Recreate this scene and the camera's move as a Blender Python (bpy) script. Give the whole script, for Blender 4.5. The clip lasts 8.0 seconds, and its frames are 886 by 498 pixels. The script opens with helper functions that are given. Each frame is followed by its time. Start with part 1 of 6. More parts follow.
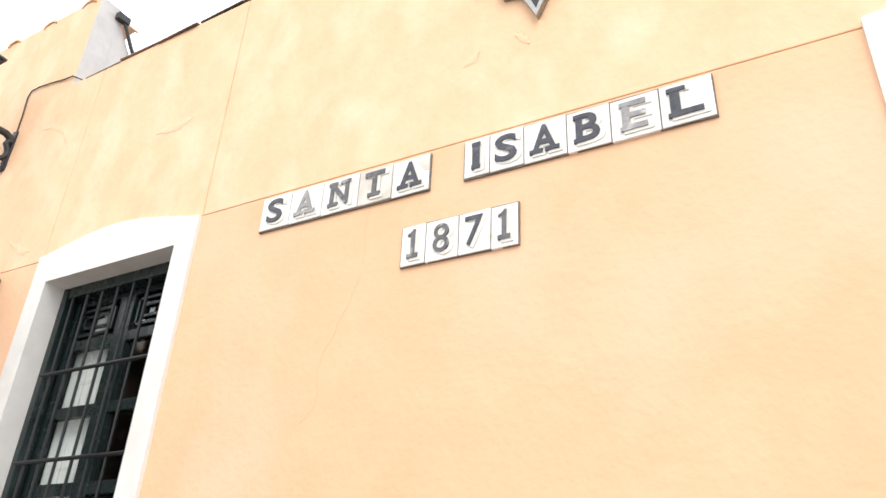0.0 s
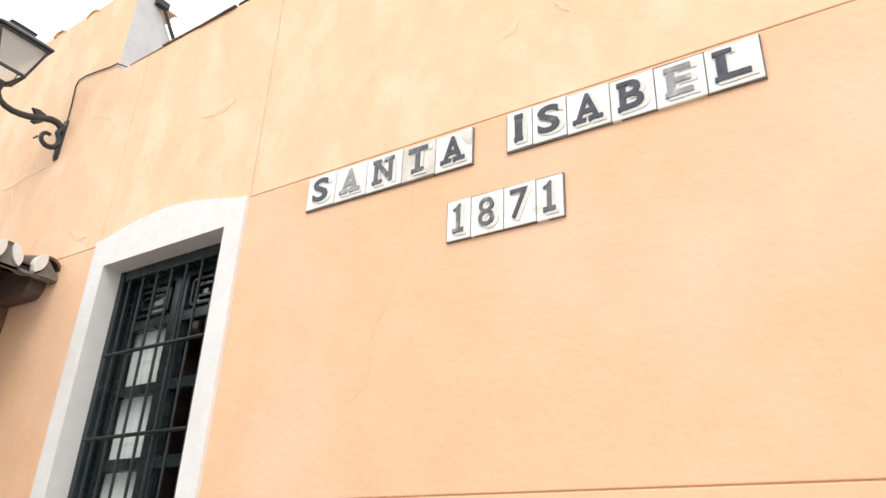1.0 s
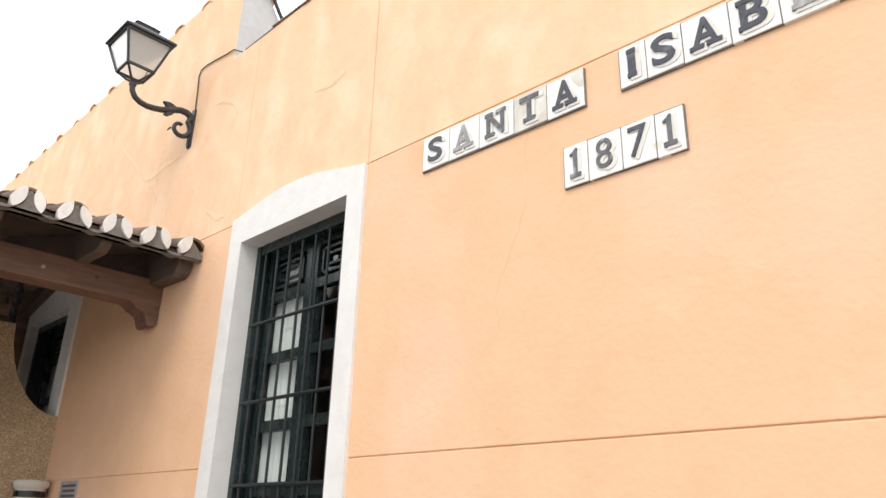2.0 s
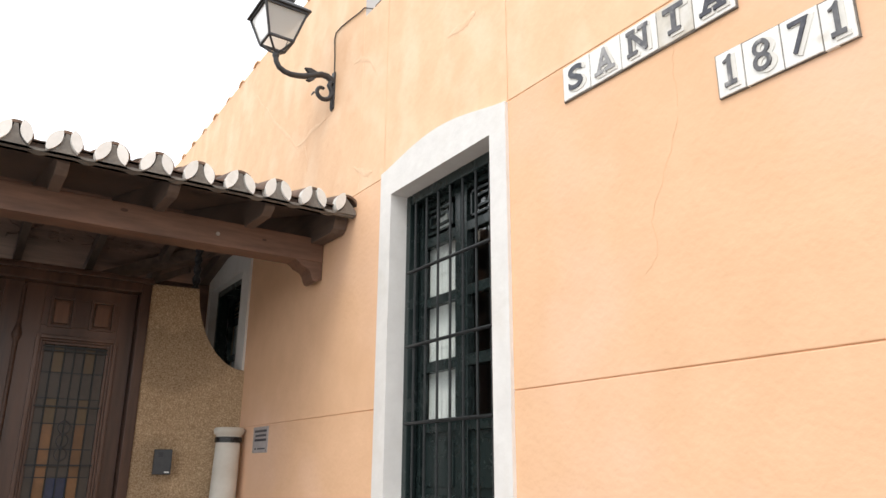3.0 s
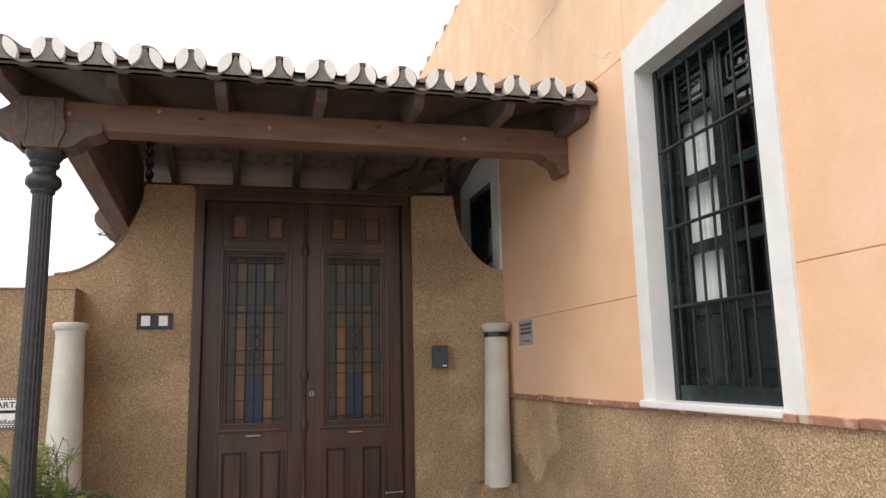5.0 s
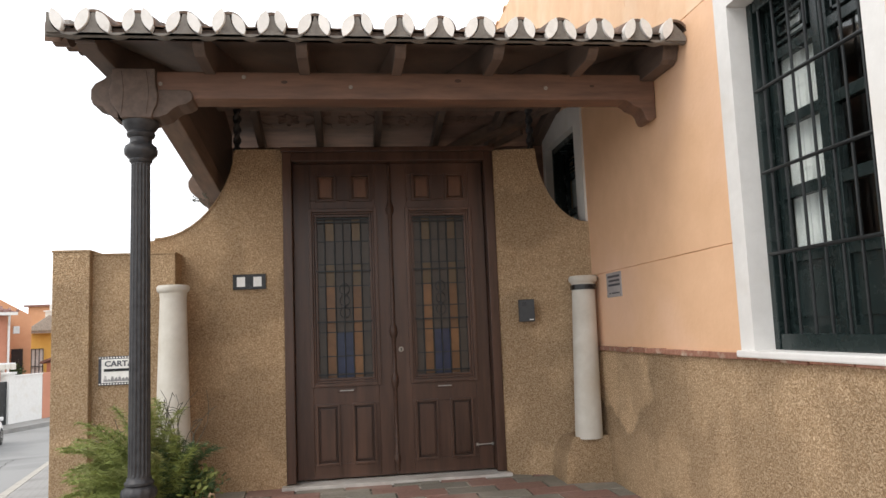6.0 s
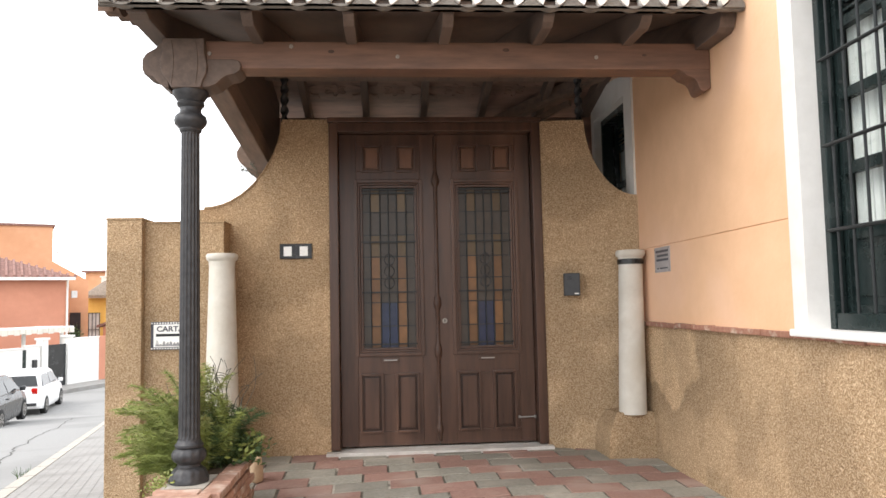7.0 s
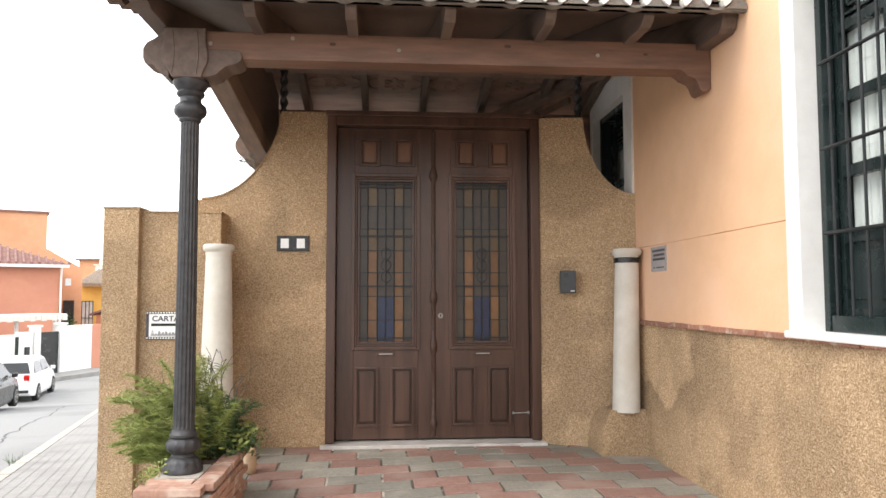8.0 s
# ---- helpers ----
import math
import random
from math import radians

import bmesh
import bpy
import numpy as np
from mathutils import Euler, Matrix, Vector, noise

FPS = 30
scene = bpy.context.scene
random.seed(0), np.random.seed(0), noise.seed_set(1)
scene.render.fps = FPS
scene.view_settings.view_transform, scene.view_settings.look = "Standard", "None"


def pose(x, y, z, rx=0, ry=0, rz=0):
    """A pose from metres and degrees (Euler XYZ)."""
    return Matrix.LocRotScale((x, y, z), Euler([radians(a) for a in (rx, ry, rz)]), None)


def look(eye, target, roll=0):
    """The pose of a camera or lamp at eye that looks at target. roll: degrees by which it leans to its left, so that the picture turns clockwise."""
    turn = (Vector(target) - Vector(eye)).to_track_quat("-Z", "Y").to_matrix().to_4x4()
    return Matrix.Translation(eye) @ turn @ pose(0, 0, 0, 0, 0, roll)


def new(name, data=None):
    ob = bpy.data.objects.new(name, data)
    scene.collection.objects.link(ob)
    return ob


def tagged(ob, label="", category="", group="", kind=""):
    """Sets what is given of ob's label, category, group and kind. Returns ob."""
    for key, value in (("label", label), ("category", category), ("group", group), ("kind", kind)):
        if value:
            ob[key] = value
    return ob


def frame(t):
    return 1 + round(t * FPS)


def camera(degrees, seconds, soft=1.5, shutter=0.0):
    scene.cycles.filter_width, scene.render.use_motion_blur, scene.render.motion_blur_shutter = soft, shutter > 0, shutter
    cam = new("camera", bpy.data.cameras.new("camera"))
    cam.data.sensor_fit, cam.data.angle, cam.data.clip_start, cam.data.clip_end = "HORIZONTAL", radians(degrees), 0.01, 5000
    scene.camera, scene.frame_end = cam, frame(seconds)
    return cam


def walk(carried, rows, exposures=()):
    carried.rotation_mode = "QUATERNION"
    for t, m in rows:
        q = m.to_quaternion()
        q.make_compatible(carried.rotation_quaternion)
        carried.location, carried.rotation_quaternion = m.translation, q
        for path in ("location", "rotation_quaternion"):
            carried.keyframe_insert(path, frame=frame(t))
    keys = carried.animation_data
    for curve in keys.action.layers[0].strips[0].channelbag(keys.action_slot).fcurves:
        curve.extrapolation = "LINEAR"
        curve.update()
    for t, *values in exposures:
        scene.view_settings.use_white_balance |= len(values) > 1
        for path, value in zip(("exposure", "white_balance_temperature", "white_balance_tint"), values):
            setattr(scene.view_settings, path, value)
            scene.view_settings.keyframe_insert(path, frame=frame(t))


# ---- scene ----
cam = camera(62.5, 8.0)
PATH = [
    (0, (0.178, 0.114, 1.307), (1.697, 1.036, 2.226), 2.8),
    (0.5, (0.137, 0.114, 1.31), (1.652, 1.064, 2.205), 2.7),
    (1, (0.147, 0.118, 1.31), (1.64, 1.15, 2.151), 2.4),
    (2.3, (0.148, 0.122, 1.269), (1.393, 1.526, 1.96), 1.2),
    (2.5, (0.144, 0.131, 1.249), (1.333, 1.594, 1.917), 1.0),
    (3, (0.121, 0.145, 1.236), (1.18, 1.737, 1.822), 0.3),
    (3.5, (0.133, 0.164, 1.228), (1.05, 1.862, 1.753), -0.0),
    (4, (0.119, 0.17, 1.218), (0.876, 1.964, 1.678), -0.4),
    (4.5, (0.108, 0.184, 1.205), (0.715, 2.047, 1.606), -0.8),
    (5, (0.095, 0.196, 1.192), (0.58, 2.108, 1.52), -1.3),
    (6.5, (0.071, 0.229, 1.181), (0.258, 2.213, 1.359), -2.0),
    (7, (0.074, 0.239, 1.183), (0.219, 2.228, 1.328), -1.2),
    (7.5, (0.062, 0.236, 1.177), (0.213, 2.226, 1.311), -0.8),
    (8, (0.059, 0.234, 1.184), (0.217, 2.224, 1.315), -0.1),
]
walk(cam, [(t, look(eye, target, roll)) for t, eye, target, roll in PATH],
     exposures=[(0.0, 0.21), (0.5, 0.16), (1.0, 0.05), (2.5, 0.02), (4.0, 0.0), (4.5, -0.04), (5.0, -0.1), (5.2, -0.1), (6.3, 0.05), (6.5, 0.17), (7.0, 0.54), (7.5, 0.62), (8.0, 0.63)])

# ---------------------------------------------------------------- light
world = bpy.data.worlds.new("overcast_sky")
scene.world = world
world.use_nodes = True
wn = world.node_tree.nodes
wl = world.node_tree.links
bg = wn["Background"]
sky = wn.new("ShaderNodeTexSky")
sky.sky_type = "NISHITA"
sky.sun_disc = False
sky.sun_elevation, sky.sun_rotation = radians(51), radians(241)
sky.dust_density, sky.air_density = 6.0, 1.2
veil = wn.new("ShaderNodeMix")
veil.data_type = "RGBA"
veil.inputs[0].default_value = 0.8
veil.inputs[7].default_value = (17.0, 17.3, 17.8, 1)
wl.new(sky.outputs[0], veil.inputs[6])
wl.new(veil.outputs[2], bg.inputs[0])
bg.inputs[1].default_value = 0.12
sun_data = bpy.data.lights.new("sun", "SUN")
sun_data.energy, sun_data.angle, sun_data.color = 0.9, radians(25), (1.0, 0.95, 0.88)
sun = new("sun", sun_data)
sun.matrix_world = look((-11, -3, 15), (0, 3, 0))

# ---------------------------------------------------------------- materials


def surf(name, c1, c2, scale=12.0, rough=0.7, bump=0.1, bump_scale=0.0, third=None, third_scale=0.8, third_cut=(0.5, 0.7),
         metal=0.0, rand=0.0, stretch=(1, 1, 1), spec=0.4, detail=6.0, sheen=0.12):
    """A two-scale procedural surface: fine grain between c1 and c2, broad patches of a third colour, relief."""
    m = bpy.data.materials.new(name)
    m.use_nodes = True
    n, l = m.node_tree.nodes, m.node_tree.links
    b = n["Principled BSDF"]
    geo = n.new("ShaderNodeNewGeometry")
    mapping = n.new("ShaderNodeMapping")
    mapping.inputs["Scale"].default_value = stretch
    l.new(geo.outputs["Position"], mapping.inputs["Vector"])
    fine = n.new("ShaderNodeTexNoise")
    fine.inputs["Scale"].default_value, fine.inputs["Detail"].default_value = scale, detail
    fine.inputs["Roughness"].default_value = 0.65
    l.new(mapping.outputs[0], fine.inputs["Vector"])
    ramp = n.new("ShaderNodeValToRGB")
    ramp.color_ramp.elements[0].position, ramp.color_ramp.elements[1].position = 0.32, 0.68
    ramp.color_ramp.elements[0].color, ramp.color_ramp.elements[1].color = (*c1, 1), (*c2, 1)
    l.new(fine.outputs[0], ramp.inputs[0])
    out = ramp.outputs[0]
    if third:
        broad = n.new("ShaderNodeTexNoise")
        broad.inputs["Scale"].default_value, broad.inputs["Detail"].default_value = third_scale, 5.0
        l.new(mapping.outputs[0], broad.inputs["Vector"])
        cut = n.new("ShaderNodeMapRange")
        cut.inputs[1].default_value, cut.inputs[2].default_value = third_cut
        l.new(broad.outputs[0], cut.inputs[0])
        mix = n.new("ShaderNodeMix")
        mix.data_type = "RGBA"
        l.new(cut.outputs[0], mix.inputs[0])
        l.new(out, mix.inputs[6])
        mix.inputs[7].default_value = (*third, 1)
        out = mix.outputs[2]
    if rand:
        info = n.new("ShaderNodeObjectInfo")
        span = n.new("ShaderNodeMapRange")
        span.inputs[3].default_value, span.inputs[4].default_value = 1 - rand, 1 + rand
        l.new(info.outputs["Random"], span.inputs[0])
        hue = n.new("ShaderNodeHueSaturation")
        l.new(span.outputs[0], hue.inputs["Value"])
        l.new(out, hue.inputs["Color"])
        out = hue.outputs[0]
    l.new(out, b.inputs["Base Color"])
    b.inputs["Metallic"].default_value = metal
    b.inputs["Specular IOR Level"].default_value = spec
    rr = n.new("ShaderNodeMapRange")
    rr.inputs[3].default_value, rr.inputs[4].default_value = max(0.02, rough - sheen), min(1, rough + sheen)
    l.new(fine.outputs[0], rr.inputs[0])
    l.new(rr.outputs[0], b.inputs["Roughness"])
    if bump:
        height = fine
        if bump_scale:
            height = n.new("ShaderNodeTexNoise")
            height.inputs["Scale"].default_value, height.inputs["Detail"].default_value = bump_scale, 4.0
            l.new(mapping.outputs[0], height.inputs["Vector"])
        bp = n.new("ShaderNodeBump")
        bp.inputs["Strength"].default_value, bp.inputs["Distance"].default_value = bump, 0.01
        l.new(height.outputs[0], bp.inputs["Height"])
        l.new(bp.outputs[0], b.inputs["Normal"])
    return m


def pebbledash(name):
    """Coarse scraped render: pale grains and brown hollows, with damp patches."""
    m = bpy.data.materials.new(name)
    m.use_nodes = True
    n, l = m.node_tree.nodes, m.node_tree.links
    b = n["Principled BSDF"]
    geo = n.new("ShaderNodeNewGeometry")
    warp = n.new("ShaderNodeTexNoise")
    warp.inputs["Scale"].default_value, warp.inputs["Detail"].default_value = 26.0, 3.0
    l.new(geo.outputs["Position"], warp.inputs["Vector"])
    add = n.new("ShaderNodeVectorMath")
    add.operation = "MULTIPLY_ADD"
    add.inputs[1].default_value = (0.05, 0.05, 0.05)
    l.new(warp.outputs["Color"], add.inputs[0])
    l.new(geo.outputs["Position"], add.inputs[2])
    grain = n.new("ShaderNodeTexVoronoi")
    grain.inputs["Scale"].default_value = 85.0
    l.new(add.outputs[0], grain.inputs["Vector"])
    fleck = n.new("ShaderNodeTexNoise")
    fleck.inputs["Scale"].default_value, fleck.inputs["Detail"].default_value = 112.0, 2.0
    l.new(add.outputs[0], fleck.inputs["Vector"])
    ramp = n.new("ShaderNodeValToRGB")
    e = ramp.color_ramp.elements
    e[0].position, e[0].color = 0.38, (0.315, 0.208, 0.118, 1)
    e[1].position, e[1].color = 0.62, (0.575, 0.425, 0.278, 1)
    mid = e.new(0.5)
    mid.color = (0.415, 0.288, 0.168, 1)
    l.new(fleck.outputs[0], ramp.inputs[0])
    broad = n.new("ShaderNodeTexNoise")
    broad.inputs["Scale"].default_value, broad.inputs["Detail"].default_value = 1.5, 4.0
    l.new(geo.outputs["Position"], broad.inputs["Vector"])
    cut = n.new("ShaderNodeMapRange")
    cut.inputs[1].default_value, cut.inputs[2].default_value = 0.46, 0.53
    cut.inputs[3].default_value, cut.inputs[4].default_value = 0.85, 1.05
    l.new(broad.outputs[0], cut.inputs[0])
    stain_warp = n.new("ShaderNodeTexNoise")
    stain_warp.inputs["Scale"].default_value, stain_warp.inputs["Detail"].default_value = 2.6, 5.0
    l.new(geo.outputs["Position"], stain_warp.inputs["Vector"])
    shifted = n.new("ShaderNodeVectorMath")
    shifted.operation = "MULTIPLY_ADD"
    shifted.inputs[1].default_value = (0.0, 0.5, 0.5)
    l.new(stain_warp.outputs["Color"], shifted.inputs[0])
    l.new(geo.outputs["Position"], shifted.inputs[2])
    place = n.new("ShaderNodeMapping")
    place.vector_type = "TEXTURE"
    place.inputs["Location"].default_value = (2.03, 5.66, 1.08)
    place.inputs["Scale"].default_value = (0.1, 0.62, 0.38)
    l.new(shifted.outputs[0], place.inputs["Vector"])
    reach = n.new("ShaderNodeVectorMath")
    reach.operation = "LENGTH"
    l.new(place.outputs[0], reach.inputs[0])
    rim = n.new("ShaderNodeValToRGB")
    re = rim.color_ramp.elements
    re[0].position, re[0].color = 0.45, (0.64, 0.64, 0.64, 1)
    re[1].position, re[1].color = 0.49, (0.42, 0.42, 0.42, 1)
    edge = re.new(0.85)
    edge.color = (0.5, 0.5, 0.5, 1)
    halved = n.new("ShaderNodeMath")
    halved.operation = "MULTIPLY"
    halved.inputs[1].default_value = 0.5
    l.new(reach.outputs["Value"], halved.inputs[0])
    l.new(halved.outputs[0], rim.inputs[0])
    stain = n.new("ShaderNodeMath")
    stain.operation = "MULTIPLY"
    l.new(cut.outputs[0], stain.inputs[0])
    l.new(rim.outputs[0], stain.inputs[1])
    twice = n.new("ShaderNodeMath")
    twice.operation = "MULTIPLY"
    twice.inputs[1].default_value = 2.0
    l.new(stain.outputs[0], twice.inputs[0])
    hue = n.new("ShaderNodeHueSaturation")
    l.new(twice.outputs[0], hue.inputs["Value"])
    l.new(ramp.outputs[0], hue.inputs["Color"])
    l.new(hue.outputs[0], b.inputs["Base Color"])
    b.inputs["Roughness"].default_value = 0.92
    b.inputs["Specular IOR Level"].default_value = 0.2
    bp = n.new("ShaderNodeBump")
    bp.inputs["Strength"].default_value, bp.inputs["Distance"].default_value = 0.6, 0.011
    both = n.new("ShaderNodeMath")
    l.new(grain.outputs["Distance"], both.inputs[0])
    l.new(fleck.outputs[0], both.inputs[1])
    l.new(both.outputs[0], bp.inputs["Height"])
    l.new(bp.outputs[0], b.inputs["Normal"])
    return m


def clear_glass(name, tint=(0.9, 0.95, 0.95)):
    m = bpy.data.materials.new(name)
    m.use_nodes = True
    b = m.node_tree.nodes["Principled BSDF"]
    b.inputs["Base Color"].default_value = (*tint, 1)
    b.inputs["Transmission Weight"].default_value = 1.0
    b.inputs["Roughness"].default_value = 0.03
    b.inputs["IOR"].default_value = 1.45
    return m


PAINT = surf("ochre_wall_paint", (0.775, 0.487, 0.296), (0.835, 0.536, 0.337), 4.0, 0.85, 0.22, 30.0, (0.865, 0.579, 0.414), 1.1, (0.5, 0.78), spec=0.2)
PAINT_WORN = surf("weathered_ochre_paint", (0.806, 0.530, 0.334), (0.867, 0.604, 0.398), 5.0, 0.88, 0.3, 22.0, (0.882, 0.667, 0.477), 3.6, (0.5, 0.74), spec=0.2, stretch=(1, 1, 0.75))
DASH = pebbledash("pebbledash_render")
WHITE = surf("white_wall_paint", (0.72, 0.705, 0.68), (0.79, 0.775, 0.75), 9.0, 0.75, 0.2, 24.0, (0.70, 0.67, 0.62), 2.5, (0.56, 0.74))
GREYPLASTER = surf("bare_grey_plaster", (0.55, 0.54, 0.53), (0.66, 0.65, 0.64), 6.0, 0.9, 0.2, 25.0, (0.46, 0.45, 0.44), 2.0)
COLSTONE = surf("whitewashed_stone", (0.58, 0.545, 0.475), (0.68, 0.65, 0.585), 6.0, 0.8, 0.2, 40.0, (0.55, 0.50, 0.42), 2.2, (0.56, 0.75))
WOOD = surf("dark_stained_pine", (0.105, 0.060, 0.043), (0.222, 0.124, 0.084), 9.0, 0.5, 0.25, 0, (0.30, 0.163, 0.108), 1.0, (0.5, 0.8), stretch=(0.25, 1, 2.2))
KNOT = surf("dark_wood_knot", (0.045, 0.025, 0.018), (0.09, 0.048, 0.033), 40.0, 0.5, 0.1)
WOODY = surf("grey_brown_timber", (0.123, 0.086, 0.068), (0.237, 0.166, 0.129), 9.0, 0.6, 0.15, 0, (0.252, 0.169, 0.123), 1.2, stretch=(2.2, 0.25, 2.2))
SOFFIT = surf("carved_ceiling_timber", (0.151, 0.099, 0.080), (0.292, 0.189, 0.149), 7.0, 0.6, 0.5, 9.0, (0.356, 0.227, 0.178), 2.0, stretch=(0.5, 2.0, 2.0))
# grey-brown timber again, darkened in colour for the shade under the eave
TIMBERSHADE = surf("shade_darkened_timber", (0.088, 0.064, 0.052), (0.156, 0.112, 0.090), 9.0, 0.65, 0.15, 0, (0.168, 0.118, 0.092), 1.2, stretch=(2.2, 0.25, 2.2))
DOORWOOD = surf("varnished_door_wood", (0.050, 0.027, 0.019), (0.095, 0.050, 0.034), 8.0, 0.33, 0.12, 0, (0.135, 0.073, 0.050), 1.4, stretch=(2.5, 2.5, 0.22))
PANELWOOD = surf("lighter_door_panel", (0.12, 0.058, 0.034), (0.20, 0.098, 0.055), 10.0, 0.36, 0.08, 0, stretch=(2.5, 2.5, 0.22))
IRON = surf("black_cast_iron", (0.035, 0.035, 0.038), (0.065, 0.065, 0.068), 25.0, 0.42, 0.12, 60.0, (0.07, 0.068, 0.065), 5.0, (0.6, 0.8), metal=0.3)
GRILLE = surf("painted_grille_iron", (0.014, 0.016, 0.017), (0.026, 0.029, 0.030), 30.0, 0.4, 0.08, 70.0, metal=0.2)
GREEN = surf("dark_green_gloss_paint", (0.0125, 0.0215, 0.0215), (0.016, 0.026, 0.0255), 9.0, 0.27, 0.02, 50.0, sheen=0.03)
TERRACOTTA = surf("aged_roof_tile", (0.10, 0.07, 0.055), (0.24, 0.15, 0.105), 16.0, 0.9, 0.4, 40.0, (0.07, 0.06, 0.05), 4.0, (0.45, 0.7), rand=0.25)
LIME = surf("limewashed_tile_end", (0.74, 0.72, 0.68), (0.82, 0.80, 0.77), 22.0, 0.85, 0.25, 60.0, (0.55, 0.52, 0.47), 6.0, (0.6, 0.8), rand=0.06)
MORTAR = surf("grey_mortar", (0.34, 0.32, 0.30), (0.46, 0.44, 0.41), 18.0, 0.92, 0.4, 45.0, (0.25, 0.23, 0.21), 4.0)
BRICK = surf("terracotta_brick", (0.29, 0.135, 0.09), (0.41, 0.21, 0.145), 30.0, 0.85, 0.4, 60.0, (0.55, 0.42, 0.33), 9.0, (0.53, 0.63), rand=0.22)
PLANTERBRICK = surf("pale_red_brick", (0.36, 0.20, 0.145), (0.50, 0.31, 0.235), 30.0, 0.88, 0.35, 60.0, (0.58, 0.45, 0.37), 7.0, (0.52, 0.7), rand=0.15)
PAVER_RED = surf("red_concrete_paver", (0.248, 0.143, 0.116), (0.330, 0.204, 0.171), 40.0, 0.75, 0.25, 80.0, (0.380, 0.286, 0.242), 2.6, (0.5, 0.75), rand=0.14)
PAVER_GREY = surf("grey_concrete_paver", (0.209, 0.198, 0.165), (0.303, 0.286, 0.248), 40.0, 0.75, 0.25, 80.0, (0.380, 0.347, 0.297), 2.6, (0.5, 0.75), rand=0.14)
JOINT = surf("sandy_joint", (0.075, 0.066, 0.054), (0.15, 0.135, 0.11), 40.0, 0.95, 0.3, third=(0.50, 0.46, 0.40), third_scale=3.5, third_cut=(0.5, 0.62))
EAVEMORTAR = surf("dark_weathered_mortar", (0.15, 0.135, 0.12), (0.25, 0.23, 0.205), 18.0, 0.92, 0.4, 45.0, (0.11, 0.098, 0.086), 5.0, (0.5, 0.7))
DULLSTEEL = surf("rusty_dull_steel", (0.27, 0.25, 0.22), (0.38, 0.35, 0.31), 60.0, 0.6, 0.1, 90.0, metal=0.2)
INK_MID = surf("rubbed_grey_glaze", (0.075, 0.076, 0.085), (0.16, 0.16, 0.165), 34.0, 0.4, 0.12, 60.0, (0.38, 0.37, 0.36), 24.0, (0.58, 0.68))
NOTICE = surf("faded_notice_sheet", (0.36, 0.335, 0.34), (0.46, 0.43, 0.425), 14.0, 0.5, 0.05)
TILEBROWN = surf("weathered_brown_tiles", (0.22, 0.17, 0.13), (0.36, 0.29, 0.23), 5.0, 0.9, 0.3, 20.0)
MARBLE = surf("worn_white_marble", (0.50, 0.48, 0.45), (0.64, 0.62, 0.59), 8.0, 0.45, 0.05, 0, (0.38, 0.36, 0.33), 3.0)
CERAMIC = surf("glazed_white_ceramic", (0.80, 0.79, 0.75), (0.85, 0.84, 0.81), 20.0, 0.28, 0.06, 30.0, (0.66, 0.62, 0.55), 9.0, (0.62, 0.75), spec=0.5)
CERAMIC_WORN = surf("chipped_beige_ceramic", (0.58, 0.54, 0.47), (0.70, 0.66, 0.58), 25.0, 0.6, 0.2, 40.0, (0.78, 0.76, 0.72), 9.0)
LETTERSHADE = surf("cream_letter_shade", (0.68, 0.66, 0.61), (0.76, 0.74, 0.69), 25.0, 0.4, 0.1, 40.0)
INK = surf("blue_black_glaze", (0.040, 0.042, 0.055), (0.075, 0.078, 0.095), 40.0, 0.35, 0.1, 60.0, (0.14, 0.14, 0.16), 22.0, (0.58, 0.75))
INK_FADED = surf("worn_grey_glaze", (0.20, 0.20, 0.21), (0.36, 0.355, 0.35), 30.0, 0.45, 0.1, 60.0, (0.55, 0.54, 0.52), 20.0, (0.55, 0.7))
BLACKTILE = surf("black_plate_enamel", (0.012, 0.012, 0.013), (0.02, 0.02, 0.02), 20.0, 0.25, 0.0)
PLASTIC = surf("dark_grey_plastic", (0.025, 0.025, 0.027), (0.04, 0.04, 0.042), 30.0, 0.4, 0.03)
LETTERWHITE = surf("white_enamel", (0.75, 0.75, 0.73), (0.82, 0.82, 0.80), 20.0, 0.3, 0.0)
CURTAIN = surf("white_curtain_cloth", (0.74, 0.74, 0.72), (0.82, 0.82, 0.80), 60.0, 0.95, 0.1, 120.0)
# plaster coloured dark, so closed-in spaces look unlit
ROOM = surf("darkened_plaster", (0.10, 0.09, 0.08), (0.14, 0.13, 0.11), 4.0, 0.9, 0.05)
GLASS = clear_glass("window_glass")
FROSTED = clear_glass("frosted_lamp_glass", (0.86, 0.85, 0.80))
FROSTED.node_tree.nodes["Principled BSDF"].inputs["Roughness"].default_value = 0.5
FROSTED.node_tree.nodes["Principled BSDF"].inputs["Transmission Weight"].default_value = 0.6
STEEL = surf("brushed_steel", (0.30, 0.29, 0.28), (0.40, 0.39, 0.37), 40.0, 0.42, 0.03, metal=1.0)
AMBER = surf("amber_glass", (0.16, 0.078, 0.030), (0.22, 0.108, 0.042), 14.0, 0.34, 0.12, 30.0, rand=0.2)
OLIVE = surf("olive_glass", (0.10, 0.064, 0.028), (0.135, 0.088, 0.038), 14.0, 0.34, 0.12, 30.0, rand=0.2)
BLUE = surf("blue_glass", (0.020, 0.028, 0.066), (0.028, 0.040, 0.092), 14.0, 0.22, 0.12, 30.0, rand=0.15)
SMOKE = surf("smoky_glass", (0.048, 0.038, 0.030), (0.070, 0.056, 0.044), 10.0, 0.36, 0.15, 30.0, rand=0.15)
CABLE = surf("dark_cable_sheath", (0.03, 0.025, 0.02), (0.06, 0.05, 0.04), 30.0, 0.6, 0.0)
